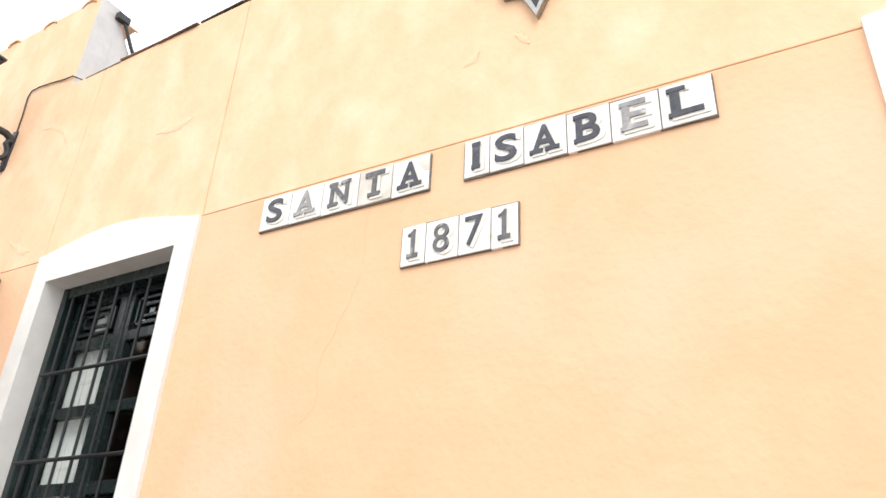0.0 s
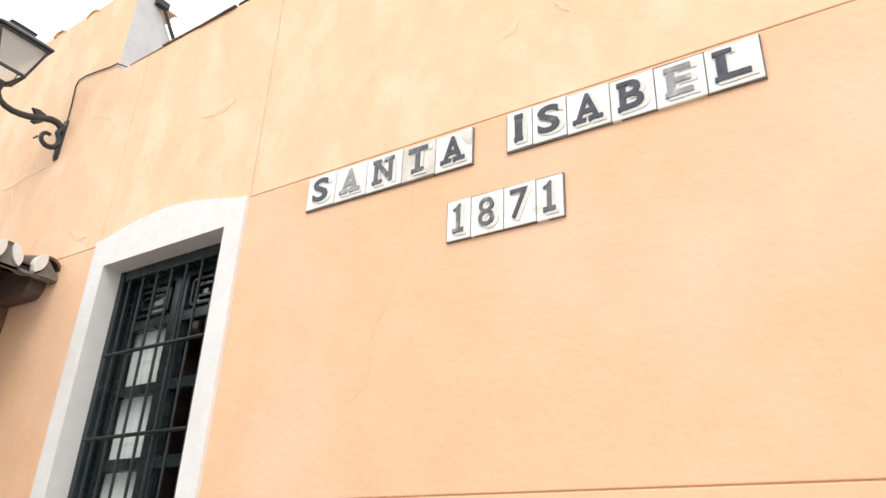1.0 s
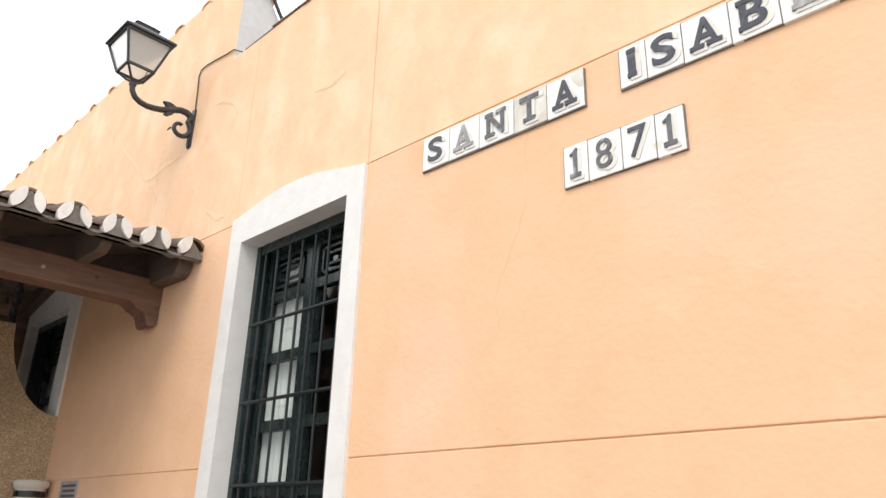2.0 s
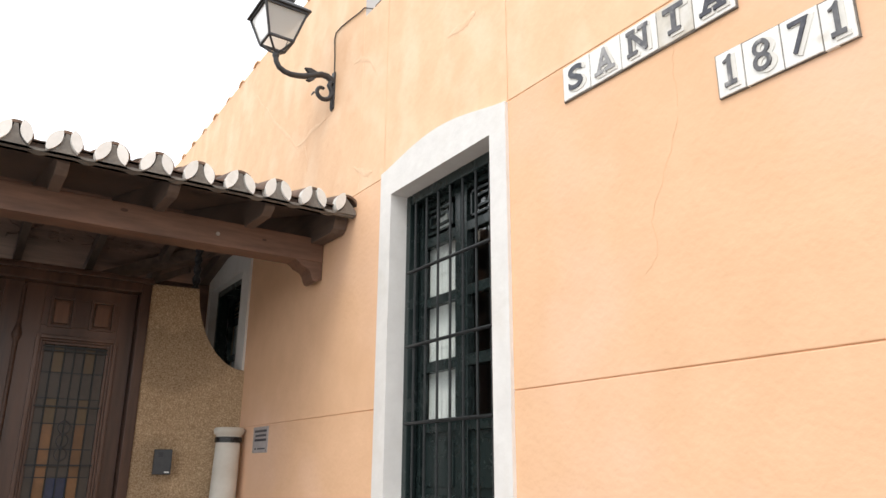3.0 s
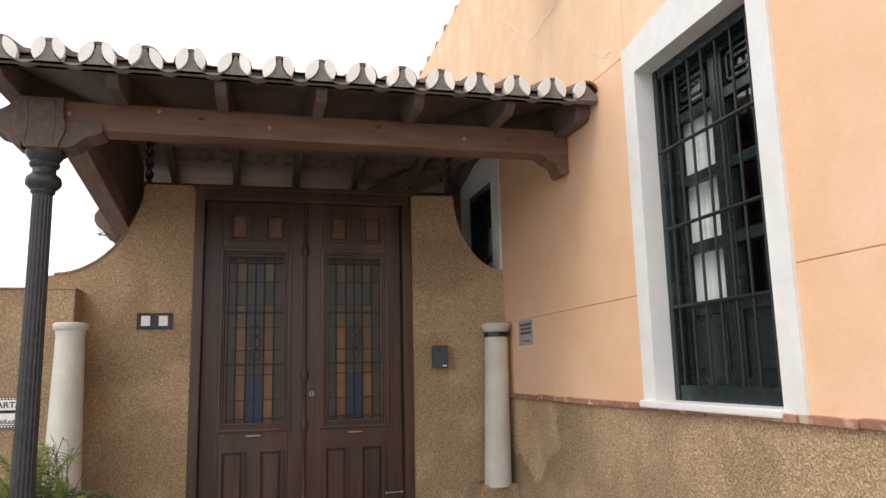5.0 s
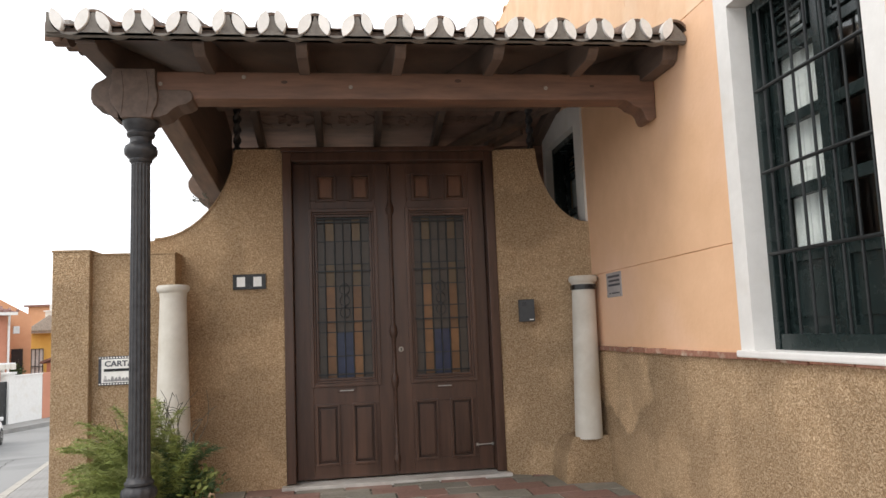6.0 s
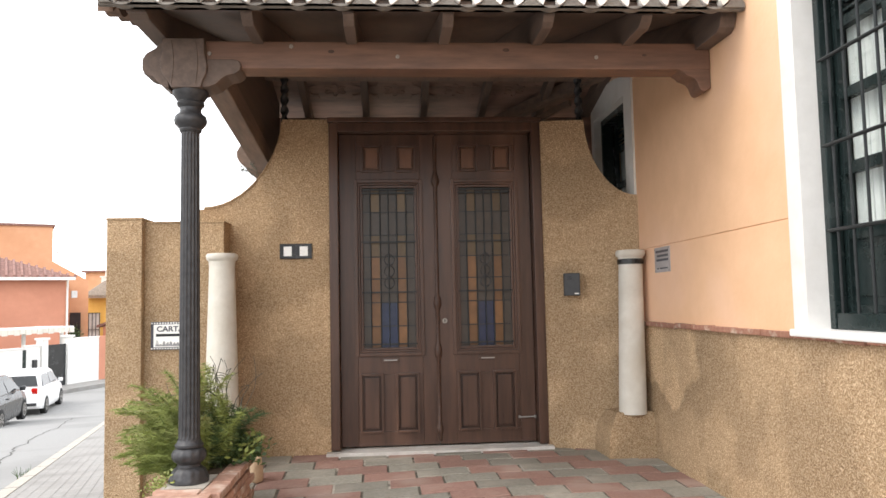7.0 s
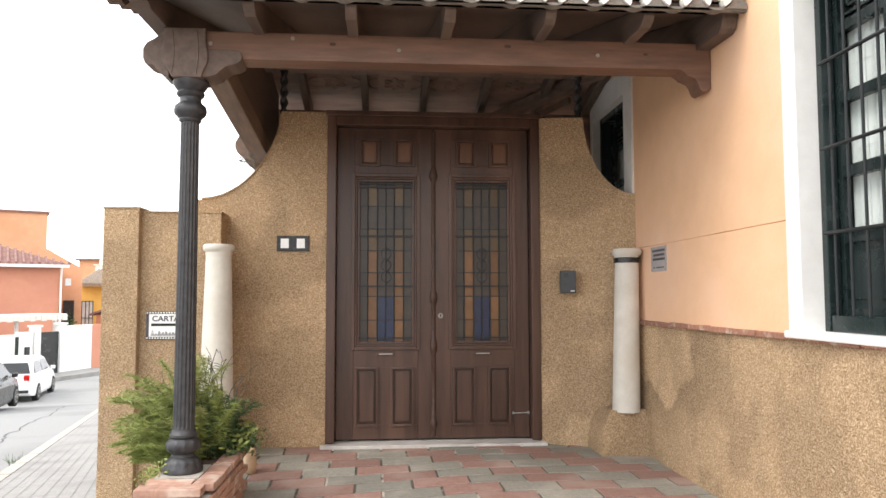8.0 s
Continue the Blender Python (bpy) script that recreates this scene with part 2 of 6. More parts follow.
CRACK = surf("hairline_crack_dirt", (0.70, 0.42, 0.25), (0.74, 0.46, 0.28), 40.0, 0.95, 0.0)
SCAR = surf("pale_wall_filler", (0.825, 0.565, 0.365), (0.86, 0.62, 0.43), 9.0, 0.9, 0.25, 30.0, (0.835, 0.56, 0.36), 7.0, (0.42, 0.6))
SOIL = surf("dry_planter_soil", (0.07, 0.05, 0.035), (0.13, 0.095, 0.065), 30.0, 0.95, 0.6, 50.0)
FERN = surf("bright_fern_green", (0.189, 0.228, 0.053), (0.275, 0.318, 0.090), 5.0, 0.6, 0.0, third=(0.344, 0.361, 0.138), third_scale=6.0)
FERN_DARK = surf("dark_leaf_green", (0.04, 0.075, 0.025), (0.075, 0.125, 0.042), 8.0, 0.5, 0.0, third=(0.10, 0.16, 0.055), third_scale=7.0)
BEIGESTONE = surf("beige_stub_stone", (0.44, 0.31, 0.20), (0.55, 0.41, 0.28), 14.0, 0.85, 0.25, 40.0)
TWIG = surf("dry_grey_twig", (0.075, 0.072, 0.055), (0.13, 0.125, 0.10), 30.0, 0.85, 0.1)
ASPHALT = surf("pale_worn_asphalt", (0.225, 0.222, 0.215), (0.29, 0.287, 0.28), 60.0, 0.9, 0.3, 90.0, (0.19, 0.188, 0.182), 0.35)
SIDEWALK = surf("pale_pavement_slab", (0.245, 0.235, 0.222), (0.32, 0.31, 0.295), 30.0, 0.88, 0.25, 60.0, (0.21, 0.20, 0.188), 1.0)
KERB = surf("concrete_kerb", (0.33, 0.305, 0.265), (0.43, 0.40, 0.355), 25.0, 0.9, 0.3, 60.0)
KERBDARK = surf("grey_slab_joint", (0.185, 0.178, 0.167), (0.24, 0.23, 0.217), 30.0, 0.95, 0.1)
EARTH = surf("dry_ground", (0.22, 0.18, 0.13), (0.30, 0.26, 0.19), 3.0, 0.95, 0.3)
CRACKDARK = surf("dirt_in_asphalt_crack", (0.07, 0.07, 0.065), (0.11, 0.105, 0.10), 30.0, 0.95, 0.0)
SALMON = surf("salmon_house_paint", (0.53, 0.235, 0.15), (0.58, 0.265, 0.175), 3.0, 0.85, 0.1, 20.0, (0.49, 0.215, 0.14), 0.4)
ORANGE = surf("orange_house_paint", (0.62, 0.325, 0.18), (0.66, 0.36, 0.21), 3.0, 0.85, 0.1, 20.0, (0.57, 0.29, 0.155), 0.4)
YELLOW = surf("yellow_house_paint", (0.70, 0.42, 0.10), (0.75, 0.47, 0.13), 3.0, 0.85, 0.1, 20.0)
ROOFRED = surf("red_roof_tiles", (0.17, 0.085, 0.07), (0.33, 0.19, 0.16), 6.0, 0.85, 0.3, 20.0, rand=0.1)
CARWHITE = surf("white_car_paint", (0.78, 0.78, 0.78), (0.81, 0.81, 0.81), 3.0, 0.25, 0.0)
CARGREY = surf("grey_car_paint", (0.05, 0.053, 0.056), (0.065, 0.068, 0.072), 3.0, 0.25, 0.0, metal=0.5)
TYRE = surf("tyre_rubber", (0.014, 0.014, 0.014), (0.025, 0.025, 0.025), 40.0, 0.85, 0.1)
CARGLASS = surf("tinted_car_glass", (0.02, 0.022, 0.024), (0.03, 0.033, 0.035), 4.0, 0.08, 0.0)
TAILRED = surf("red_lamp_lens", (0.45, 0.015, 0.012), (0.5, 0.02, 0.015), 10.0, 0.15, 0.0)

# ---------------------------------------------------------------- mesh helpers


def box(bm, x0, x1, y0, y1, z0, z1):
    v = [bm.verts.new((x, y, z)) for x in (x0, x1) for y in (y0, y1) for z in (z0, z1)]
    for q in ((0, 1, 3, 2), (4, 6, 7, 5), (0, 4, 5, 1), (2, 3, 7, 6), (0, 2, 6, 4), (1, 5, 7, 3)):
        bm.faces.new([v[i] for i in q])
    return v


def prism(bm, pts, axis, a, b):
    """Extrudes the outline pts (in the two other axes, in order) along axis from a to b."""
    def at(p, k):
        return {"x": (k, p[0], p[1]), "y": (p[0], k, p[1]), "z": (p[0], p[1], k)}[axis]
    va = [bm.verts.new(at(p, a)) for p in pts]
    vb = [bm.verts.new(at(p, b)) for p in pts]
    bm.faces.new(va)
    bm.faces.new(vb[::-1])
    for i in range(len(pts)):
        j = (i + 1) % len(pts)
        bm.faces.new((va[i], vb[i], vb[j], va[j]))


def revolve(bm, profile, cx, cy, n=32, flute=None):
    """A turned form about the vertical through (cx, cy); profile: (radius, z) upwards. flute(z) gives a groove depth."""
    rings = []
    for r, z in profile:
        ring = []
        for i in range(n):
            rr = r - (flute(z) if flute and i % 4 in (0, 1) else 0)
            ring.append(bm.verts.new((cx + rr * math.cos(2 * math.pi * i / n), cy + rr * math.sin(2 * math.pi * i / n), z)))
        rings.append(ring)
    for a, b in zip(rings, rings[1:]):
        for i in range(n):
            bm.faces.new((a[i], a[(i + 1) % n], b[(i + 1) % n], b[i]))
    bm.faces.new(rings[0][::-1])
    bm.faces.new(rings[-1])


def tube(bm, pts, r, n=6, taper=1.0):
    """A round bar along points."""
    pts = [Vector(p) for p in pts]
    rings = []
    side = None
    for k, p in enumerate(pts):
        d = (pts[min(k + 1, len(pts) - 1)] - pts[max(k - 1, 0)]).normalized()
        if side is None:
            side = d.orthogonal().normalized()
        side = (side - d * side.dot(d)).normalized()
        up = d.cross(side)
        rr = r * (1 + (taper - 1) * k / max(1, len(pts) - 1))
        rings.append([bm.verts.new(p + rr * (math.cos(2 * math.pi * i / n) * side + math.sin(2 * math.pi * i / n) * up)) for i in range(n)])
    for a, b in zip(rings, rings[1:]):
        for i in range(n):
            bm.faces.new((a[i], a[(i + 1) % n], b[(i + 1) % n], b[i]))
    bm.faces.new(rings[0][::-1])
    bm.faces.new(rings[-1])


def finish(bm, name, material, bevel=0.0, smooth=False):
    bmesh.ops.recalc_face_normals(bm, faces=bm.faces)
    if bevel:
        bmesh.ops.bevel(bm, geom=list(bm.edges), offset=bevel, segments=2, affect="EDGES", profile=0.6, clamp_overlap=True)
    me = bpy.data.meshes.new(name)
    bm.to_mesh(me)
    bm.free()
    me.materials.append(material)
    if smooth:
        me.polygons.foreach_set("use_smooth", [True] * len(me.polygons))
        me.set_sharp_from_angle(angle=radians(40))
    return me


def thing(name, at, label, category, group="", kind=""):
    ob = new(name)
    ob.location = at
    ob.empty_display_size = 0.1
    return tagged(ob, label, category, group, kind)


def under(ob, parent):
    ob.parent = parent
    if parent.parent is None and parent.data is None:
        ob.matrix_parent_inverse = Matrix.Translation(-parent.location)
    return ob


def part(name, bm, material, parent, label="", bevel=0.0, smooth=False):
    ob = new(name, finish(bm, name, material, bevel, smooth))
    under(ob, parent)
    return tagged(ob, label) if label else ob


def whole(name, bm, material, label, category, kind="", group="", bevel=0.0, smooth=False):
    """A thing or a piece of the setting made of one mesh."""
    return tagged(new(name, finish(bm, name, material, bevel, smooth)), label, category, group, kind)


def piece(name, mesh, at, parent, rz=0.0):
    """One of many alike pieces that share a mesh."""
    ob = new(name, mesh)
    ob.location = at
    ob.rotation_euler = (0, 0, rz)
    return under(ob, parent)


def bm_box(*a):
    bm = bmesh.new()
    box(bm, *a)
    return bm


def lettering(text, height, depth, width=None):
    """The built-in font's letters as a mesh in the xy plane, fitted to a height (and a width), with the lower left corner at the origin."""
    if text == "1":
        bm = bmesh.new()
        prism(bm, [(p * width, q * height) for p, q in ((0.36, 0.0), (0.70, 0.0), (0.70, 1.0), (0.56, 1.0), (0.36, 0.90), (0.06, 0.84), (0.06, 0.78), (0.36, 0.80))], "z", 0.0, depth)
        return bm
    cu = bpy.data.curves.new("letters", "FONT")
    cu.body, cu.extrude, cu.offset = text, 0.5, (0.0 if text.isdigit() else 0.022)
    cu.resolution_u = 4
    ob = new("letters", cu)
    bpy.context.view_layer.update()
    me = bpy.data.meshes.new_from_object(ob.evaluated_get(bpy.context.evaluated_depsgraph_get()))
    bpy.data.objects.remove(ob)
    co = np.array([v.co for v in me.vertices])
    lo, hi = co.min(0), co.max(0)
    s = height / (hi[1] - lo[1])
    sx = width / (hi[0] - lo[0]) if width else s
    co = (co - lo) * (sx, s, depth / (hi[2] - lo[2]))
    bm = bmesh.new()
    bm.from_mesh(me)
    bm.verts.ensure_lookup_table()
    for v, c in zip(bm.verts, co):
        v.co = c
    bpy.data.meshes.remove(me)
    return bm

# ---------------------------------------------------------------- ground and street
WX = 2.03      # face of the long ochre wall
DY = 6.155     # face of the gate wall
SD = Vector((-math.sin(radians(16.5)), math.cos(radians(16.5))))   # way of the street, downhill
SN = Vector((SD.y, -SD.x))                                         # across it, towards the house


def street_z(u):
    if u < 3.5:
        return -0.06
    if u < 28:
        return -0.06 - 0.0895 * (u - 3.5)
    return -2.253 - 0.004 * min(u - 28, 20)


def sheet(name, v0, v1, lift, us, material, label, category, bend=0.0):
    bm = bmesh.new()
    rows = []
    for u in us:
        off = bend * max(0, u - 24) ** 2
        rows.append([bm.verts.new((u * SD.x + (v + off) * SN.x, u * SD.y + (v + off) * SN.y, street_z(u) + lift)) for v in (v0, v1)])
    for a, b in zip(rows, rows[1:]):
        bm.faces.new((a[0], a[1], b[1], b[0]))
    return whole(name, bm, material, label, category, "structure")


U_ALL = [-3000, -60, -20, -5, 0, 3, 3.5] + [4 + i for i in range(25)] + [30, 34, 40, 48, 70, 120, 400, 3000]
sheet("ground", -3000, 3000, -0.16, U_ALL, EARTH, "dry earth reaching to the horizon", "ground")
U_ROAD = [-20, -5, 0, 3, 3.5] + [4 + i for i in range(25)] + [30, 33, 36, 40, 44, 48, 55, 62, 70]
sheet("road", -12.5, -1.31, -0.12, U_ROAD, ASPHALT, "pale worn asphalt street sloping downhill with cracks", "road", 0.004)
pave = sheet("pavement", -1.18, 3.0, 0.0, [u for u in U_ROAD if u < 40], SIDEWALK, "pale ribbed paving slabs along the house", "pavement")
bm = bmesh.new()
prev = None
for u in [u for u in U_ROAD if u < 40]:
    z = street_z(u)
    ring = [bm.verts.new((u * SD.x + v * SN.x, u * SD.y + v * SN.y, z + dz)) for v, dz in ((-1.32, -0.2), (-1.32, -0.012), (-1.295, 0.008), (-1.17, 0.008), (-1.17, -0.2))]
    if prev:
        for a in range(4):
            bm.faces.new((prev[a], prev[a + 1], ring[a + 1], ring[a]))
    prev = ring
kerb = whole("kerb", bm, KERB, "low concrete kerb stones beside the street", "kerb", "structure")
# joints between the pavement slabs
bm = bmesh.new()
for i in range(-16, 28):
    u = 5.5 + i * 0.6
    a, b = Vector((*(u * SD - 1.16 * SN), street_z(u) + 0.002)), Vector((*(u * SD + (1.2 if i > 0 else 2.9) * SN), street_z(u) + 0.002))
    d = Vector((*(SD * 0.007), -0.0006))
    bm.faces.new([bm.verts.new(p) for p in (a, b, b + d, a + d)])
for k in range(15):
    v = -1.09 + k * 0.1
    a, b = Vector((*(5 * SD + v * SN), street_z(5) + 0.0025)), Vector((*(21 * SD + v * SN), street_z(21) + 0.0025))
    d = Vector((*(SN * 0.006), 0))
    bm.faces.new([bm.verts.new(p) for p in (a, b, b + d, a + d)])
part("slab_joint", bm, KERBDARK, pave)
# long cracks in the asphalt
rng = random.Random(5)
bm = bmesh.new()
for start, stop in (((8.0, -1.75), (15.0, -2.35)), ((15.0, -2.35), (26.0, -2.6)), ((8.5, -3.4), (13.0, -2.7)), ((12.0, -3.5), (18, -5.5))):
    pts = []
    for i in range(25):
        f = i / 24
        u = start[0] + (stop[0] - start[0]) * f
        v = start[1] + (stop[1] - start[1]) * f + 0.18 * noise.noise((u * 0.6, 3.1, 0)) + rng.uniform(-0.04, 0.04)
        pts.append((u, v))
    for (u0, v0), (u1, v1) in zip(pts, pts[1:]):
        q = [(u0, v0 - 0.013), (u1, v1 - 0.013), (u1, v1 + 0.013), (u0, v0 + 0.013)]
        bm.faces.new([bm.verts.new((u * SD.x + v * SN.x, u * SD.y + v * SN.y, street_z(u) - 0.116)) for u, v in q])
bm2 = bmesh.new()
for u in [6.4 + 0.9 * i for i in range(26)]:
    a, d = Vector((*(u * SD - 1.322 * SN), street_z(u) + 0.0095)), Vector((*(SN * 0.154), 0))
    e = Vector((*(SD * 0.02), -0.0018))
    bm2.faces.new([bm2.verts.new(p) for p in (a, a + d, a + d + e, a + e)])
part("kerb_joint", bm2, CRACKDARK, kerb)
bm2 = bmesh.new()
for k in range(22):
    u, v = 9.75 + rng.gauss(0, 0.05), -1.37 + rng.gauss(0, 0.03)
    p = Vector((*(u * SD + v * SN), street_z(u) - 0.12))
    q = p + Vector((rng.gauss(0, 0.06), rng.gauss(0, 0.06), rng.uniform(0.06, 0.17)))
    tube(bm2, [p, (p + q) / 2 + Vector((0, 0, 0.02)), q], 0.004, 4, 0.4)
whole("kerb_weed", bm2, FERN_DARK, "small tuft of weed growing in the gutter", "weed")
whole("road_crack", bm, CRACKDARK, "dark cracks wandering across the asphalt", "crack", "structure")

def floor_z(x, y):
    """The porch floor falls a little towards the street side."""
    return -0.052 * min(2.4, max(0, 6.15 - y)) * min(1.5, max(0, (0.65 - x) / 1.1))


# porch terrace: bed under the pavers
bm = bmesh.new()
nx, ny = 20, 40
grid = [[bm.verts.new((-1.21 + 3.3 * i / nx, 0.39 + 6.01 * j / ny, floor_z(-1.21 + 3.3 * i / nx, 0.39 + 6.01 * j / ny) - 0.009)) for i in range(nx + 1)] for j in range(ny + 1)]
for j in range(ny):
    for i in range(nx):
        bm.faces.new((grid[j][i], grid[j][i + 1], grid[j + 1][i + 1], grid[j + 1][i]))
box(bm, -1.22, 2.3, 0.39, 6.45, -0.9, -0.26)
box(bm, -1.225, -1.205, 0.39, 6.3, -0.9, -0.22)
terrace = whole("floor", bm, JOINT, "porch floor of alternating red and grey concrete pavers", "floor", "structure")

# ---------------------------------------------------------------- long ochre wall
G = 0.002
WINS = [(-1.23, -0.08), (2.485, 3.645), (5.85, 7.0)]
ENDS = (-4.0, 12.0)


def joint_z(y):
    """The upper scored joint is not quite level."""
    return 2.826 + 0.0172 * y


def wall_block(bm, a, b, z0, z1, dx=0.0, depth=0.3):
    """A stretch of wall from a to b; z0 and z1 are heights or functions of y."""
    lo = [z0(y) if callable(z0) else z0 for y in (a, b)]
    hi = [z1(y) if callable(z1) else z1 for y in (a, b)]
    prism(bm, [(a, lo[0]), (b, lo[1]), (b, hi[1]), (a, hi[0])], "x", WX + dx, WX + depth)


bm = bmesh.new()
gaps = []
y = ENDS[0]
for a, b in WINS:
    gaps.append((y, a + 0.02))
    y = b - 0.02
gaps.append((y, ENDS[1]))
for a, b in gaps:
    wall_block(bm, a, b, 1.0, 1.557 - G)
    wall_block(bm, a, b, 1.557 + G, lambda y: joint_z(y) - G)
for a, b in gaps:
    wall_block(bm, a + 0.001, b - 0.001, 1.537, 1.577, 0.007, 0.1)
wall_block(bm, -3.999, 11.999, lambda y: joint_z(y) - 0.02, lambda y: joint_z(y) + 0.02, 0.007, 0.1)
for y in (2.485, 3.645):
    box(bm, WX + 0.008, WX + 0.1, y - 0.02, y + 0.02, 2.9, 4.16)
east = whole("wall_east", bm, PAINT, "ochre painted rendered house wall with scored joint lines", "wall", "structure", bevel=0.004)
bm = bmesh.new()
wall_block(bm, 3.975, 12.0, lambda y: joint_z(y) + G, 4.93, 0.0, 0.15)
cuts = [-4.0, 2.485, 3.645, 3.975]
for a, b in zip(cuts, cuts[1:]):
    g = 0 if b == 3.975 else G
    wall_block(bm, a + (G if a > -4 else 0), b - g, lambda y: joint_z(y) + G, 4.17)
part("upper_wall", bm, PAINT_WORN, east, "ochre paint with pale worn streaks", bevel=0.004)
bm = bmesh.new()
box(bm, WX - 0.004, WX + 0.3, -4.0, 12.0, -0.6, 0.972)
part("dado", bm, DASH, east, "brown pebbledash render on the wall base", bevel=0.003)
# thin terracotta course on top of the dado
me_b = finish(bm_box(-0.02, 0.06, -0.14, 0.14, -0.016, 0.016), "brick", BRICK, 0.004)
y = 0.08
while y < 6.0:
    ob = piece("brick", me_b, (WX - 0.008 + rng.uniform(-0.006, 0.004), y, 0.988 + rng.uniform(-0.003, 0.003)), east)
    ob.rotation_euler = (rng.uniform(-0.02, 0.02), 0, rng.uniform(-0.02, 0.02))
    y += 0.288
# hairline cracks in the paint
bm = bmesh.new()
for line in (((1.571, 2.41), (1.60, 2.33), (1.647, 2.223), (1.70, 2.12), (1.718, 2.066), (1.704, 1.945), (1.735, 1.91), (1.79, 1.875)),
             ((1.56, 2.68), (1.575, 2.60), (1.562, 2.50), (1.571, 2.41)),
             ((0.62, 4.1), (0.70, 3.85), (0.86, 3.7), (1.05, 3.62), (1.2, 3.45))):
    pts = []
    for a, b in zip(line, line[1:]):
        for f in (0, 0.33, 0.66):
            pts.append((a[0] + (b[0] - a[0]) * f + rng.uniform(-0.006, 0.006), a[1] + (b[1] - a[1]) * f + rng.uniform(-0.004, 0.004)))
    tube(bm, [(WX - 0.0003, p, q) for p, q in pts], 0.0008, 4)
part("hairline_crack", bm, CRACK, east)
# pale filled scars in the old render
SCARS = (
    ((4.11, 3.87), (4.02, 3.87), (3.9, 3.81), (3.81, 3.7), (3.77, 3.6)),
    ((2.97, 3.47), (2.88, 3.48), (2.79, 3.46), (2.74, 3.48)),
    ((4.05, 3.09), (3.95, 3.03), (3.85, 2.99), (3.77, 2.98)),
    ((5.85, 4.32), (5.63, 4.1), (5.36, 3.88), (5.1, 3.66), (4.97, 3.54)),
    ((5.1, 3.64), (4.92, 3.62), (4.78, 3.66), (4.63, 3.64), (4.49, 3.64)),
    ((4.88, 3.56), (4.82, 3.41), (4.81, 3.31)),
    ((6.12, 4.55), (5.91, 4.33), (5.9, 4.18)),
    ((2.92, 3.46), (2.84, 3.46), (2.76, 3.48), (2.71, 3.49)),
    ((1.18, 3.19), (1.14, 3.22), (1.11, 3.25)),
    ((0.91, 3.19), (0.94, 3.24), (0.98, 3.26)),
)
for line in SCARS:
    bm = bmesh.new()
    pts = []
    for (a, b), (c, d) in zip(line, line[1:]):
        for f in (0, 0.25, 0.5, 0.75):
            pts.append((a + (c - a) * f + rng.uniform(-0.008, 0.008), b + (d - b) * f + rng.uniform(-0.008, 0.008)))
    prev = None
    for k, (y, z) in enumerate(pts):
        w = 0.005 + 0.02 * math.sin(math.pi * k / (len(pts) - 1)) * rng.uniform(0.5, 1.2)
        cur = [bm.verts.new((WX - 0.0012, y, z - w)), bm.verts.new((WX - 0.0035, y, z)), bm.verts.new((WX - 0.0012, y, z + w))]
        if prev:
            bm.faces.new((prev[0], cur[0], cur[1], prev[1]))
            bm.faces.new((prev[1], cur[1], cur[2], prev[2]))
        prev = cur
    part("plaster_scar", bm, SCAR, east, "pale filler line", smooth=True)
# roof over the low wall, and the taller house block with its grey gable
bm = bmesh.new()
box(bm, WX + 0.3, 7.0, -4.0, -3.7, -0.6, 4.1)
box(bm, 6.7, 7.0, -3.7, 12.0, -0.6, 4.1)
box(bm, WX + 0.3, 6.7, 11.7, 12.0, -0.6, 4.9)
whole("wall_far", bm, ROOM, "plain walls closing the far side of the house", "wall", "structure")
bm = bmesh.new()
prism(bm, [(WX + 0.15, 3.9), (WX + 0.15, 4.85), (2.21, 4.82), (2.3, 4.68), (2.5, 4.40), (2.72, 4.14), (2.72, 3.9)], "y", 3.975, 4.2)
box(bm, WX + 0.004, WX + 0.15, 3.971, 3.976, 4.17, 4.925)
part("gable_end", bm, GREYPLASTER, east, "bare grey plaster end of the taller block")
bm = bmesh.new()
prism(bm, [(-4.0, 4.05), (-4.0, 4.13), (3.97, 4.13), (3.97, 4.05)], "x", WX + 0.3, 7.0)
prism(bm, [(WX + 0.15, 4.76), (WX + 0.15, 4.83), (2.74, 4.135), (7.0, 4.12), (7.0, 4.05), (2.74, 4.06)], "y", 4.2, 12.0)
whole("roof", bm, TERRACOTTA, "terracotta roof deck behind the wall tops", "roof", "structure")
# verge pipe beside the gable
bm = bmesh.new()
tube(bm, [(2.2, 3.95, 4.86), (2.3, 3.95, 4.70), (2.5, 3.95, 4.42), (2.7, 3.95, 4.18)], 0.013, 8)
box(bm, 2.15, 2.24, 3.93, 3.972, 4.83, 4.88)
part("verge_pipe", bm, IRON, east)
# flat tile edges along both wall tops
bm = bmesh.new()
prism(bm, [(-0.022, 0), (0.3, 0.05), (0.3, 0.064), (-0.022, 0.013)], "y", -0.16, 0.16)
me_t = finish(bm, "coping_tile", TERRACOTTA, 0.004)
y = -3.8
while y < 3.9:
    piece("coping_tile", me_t, (WX + 0.015 + rng.uniform(-0.01, 0.01), y, 4.168 + rng.uniform(-0.006, 0.012)), east, rng.uniform(-0.03, 0.03))
    y += 0.325
bm = bmesh.new()
seg = 8
outer = [(0.075 * math.cos(math.pi * i / seg), 0.04 * math.sin(math.pi * i / seg)) for i in range(seg + 1)]
inner = [(0.06 * math.cos(math.pi * i / seg), 0.027 * math.sin(math.pi * i / seg)) for i in range(seg + 1)]
prism(bm, outer + inner[::-1], "x", -0.015, 0.33)
me_c = finish(bm, "cover_tile", PAINT_WORN, 0, True)
y = 4.1
while y < 11.9:
    piece("cover_tile", me_c, (WX + rng.uniform(-0.01, 0.015), y, 4.904 + rng.uniform(-0.004, 0.006)), east, rng.uniform(-0.04, 0.04))
    y += 0.42

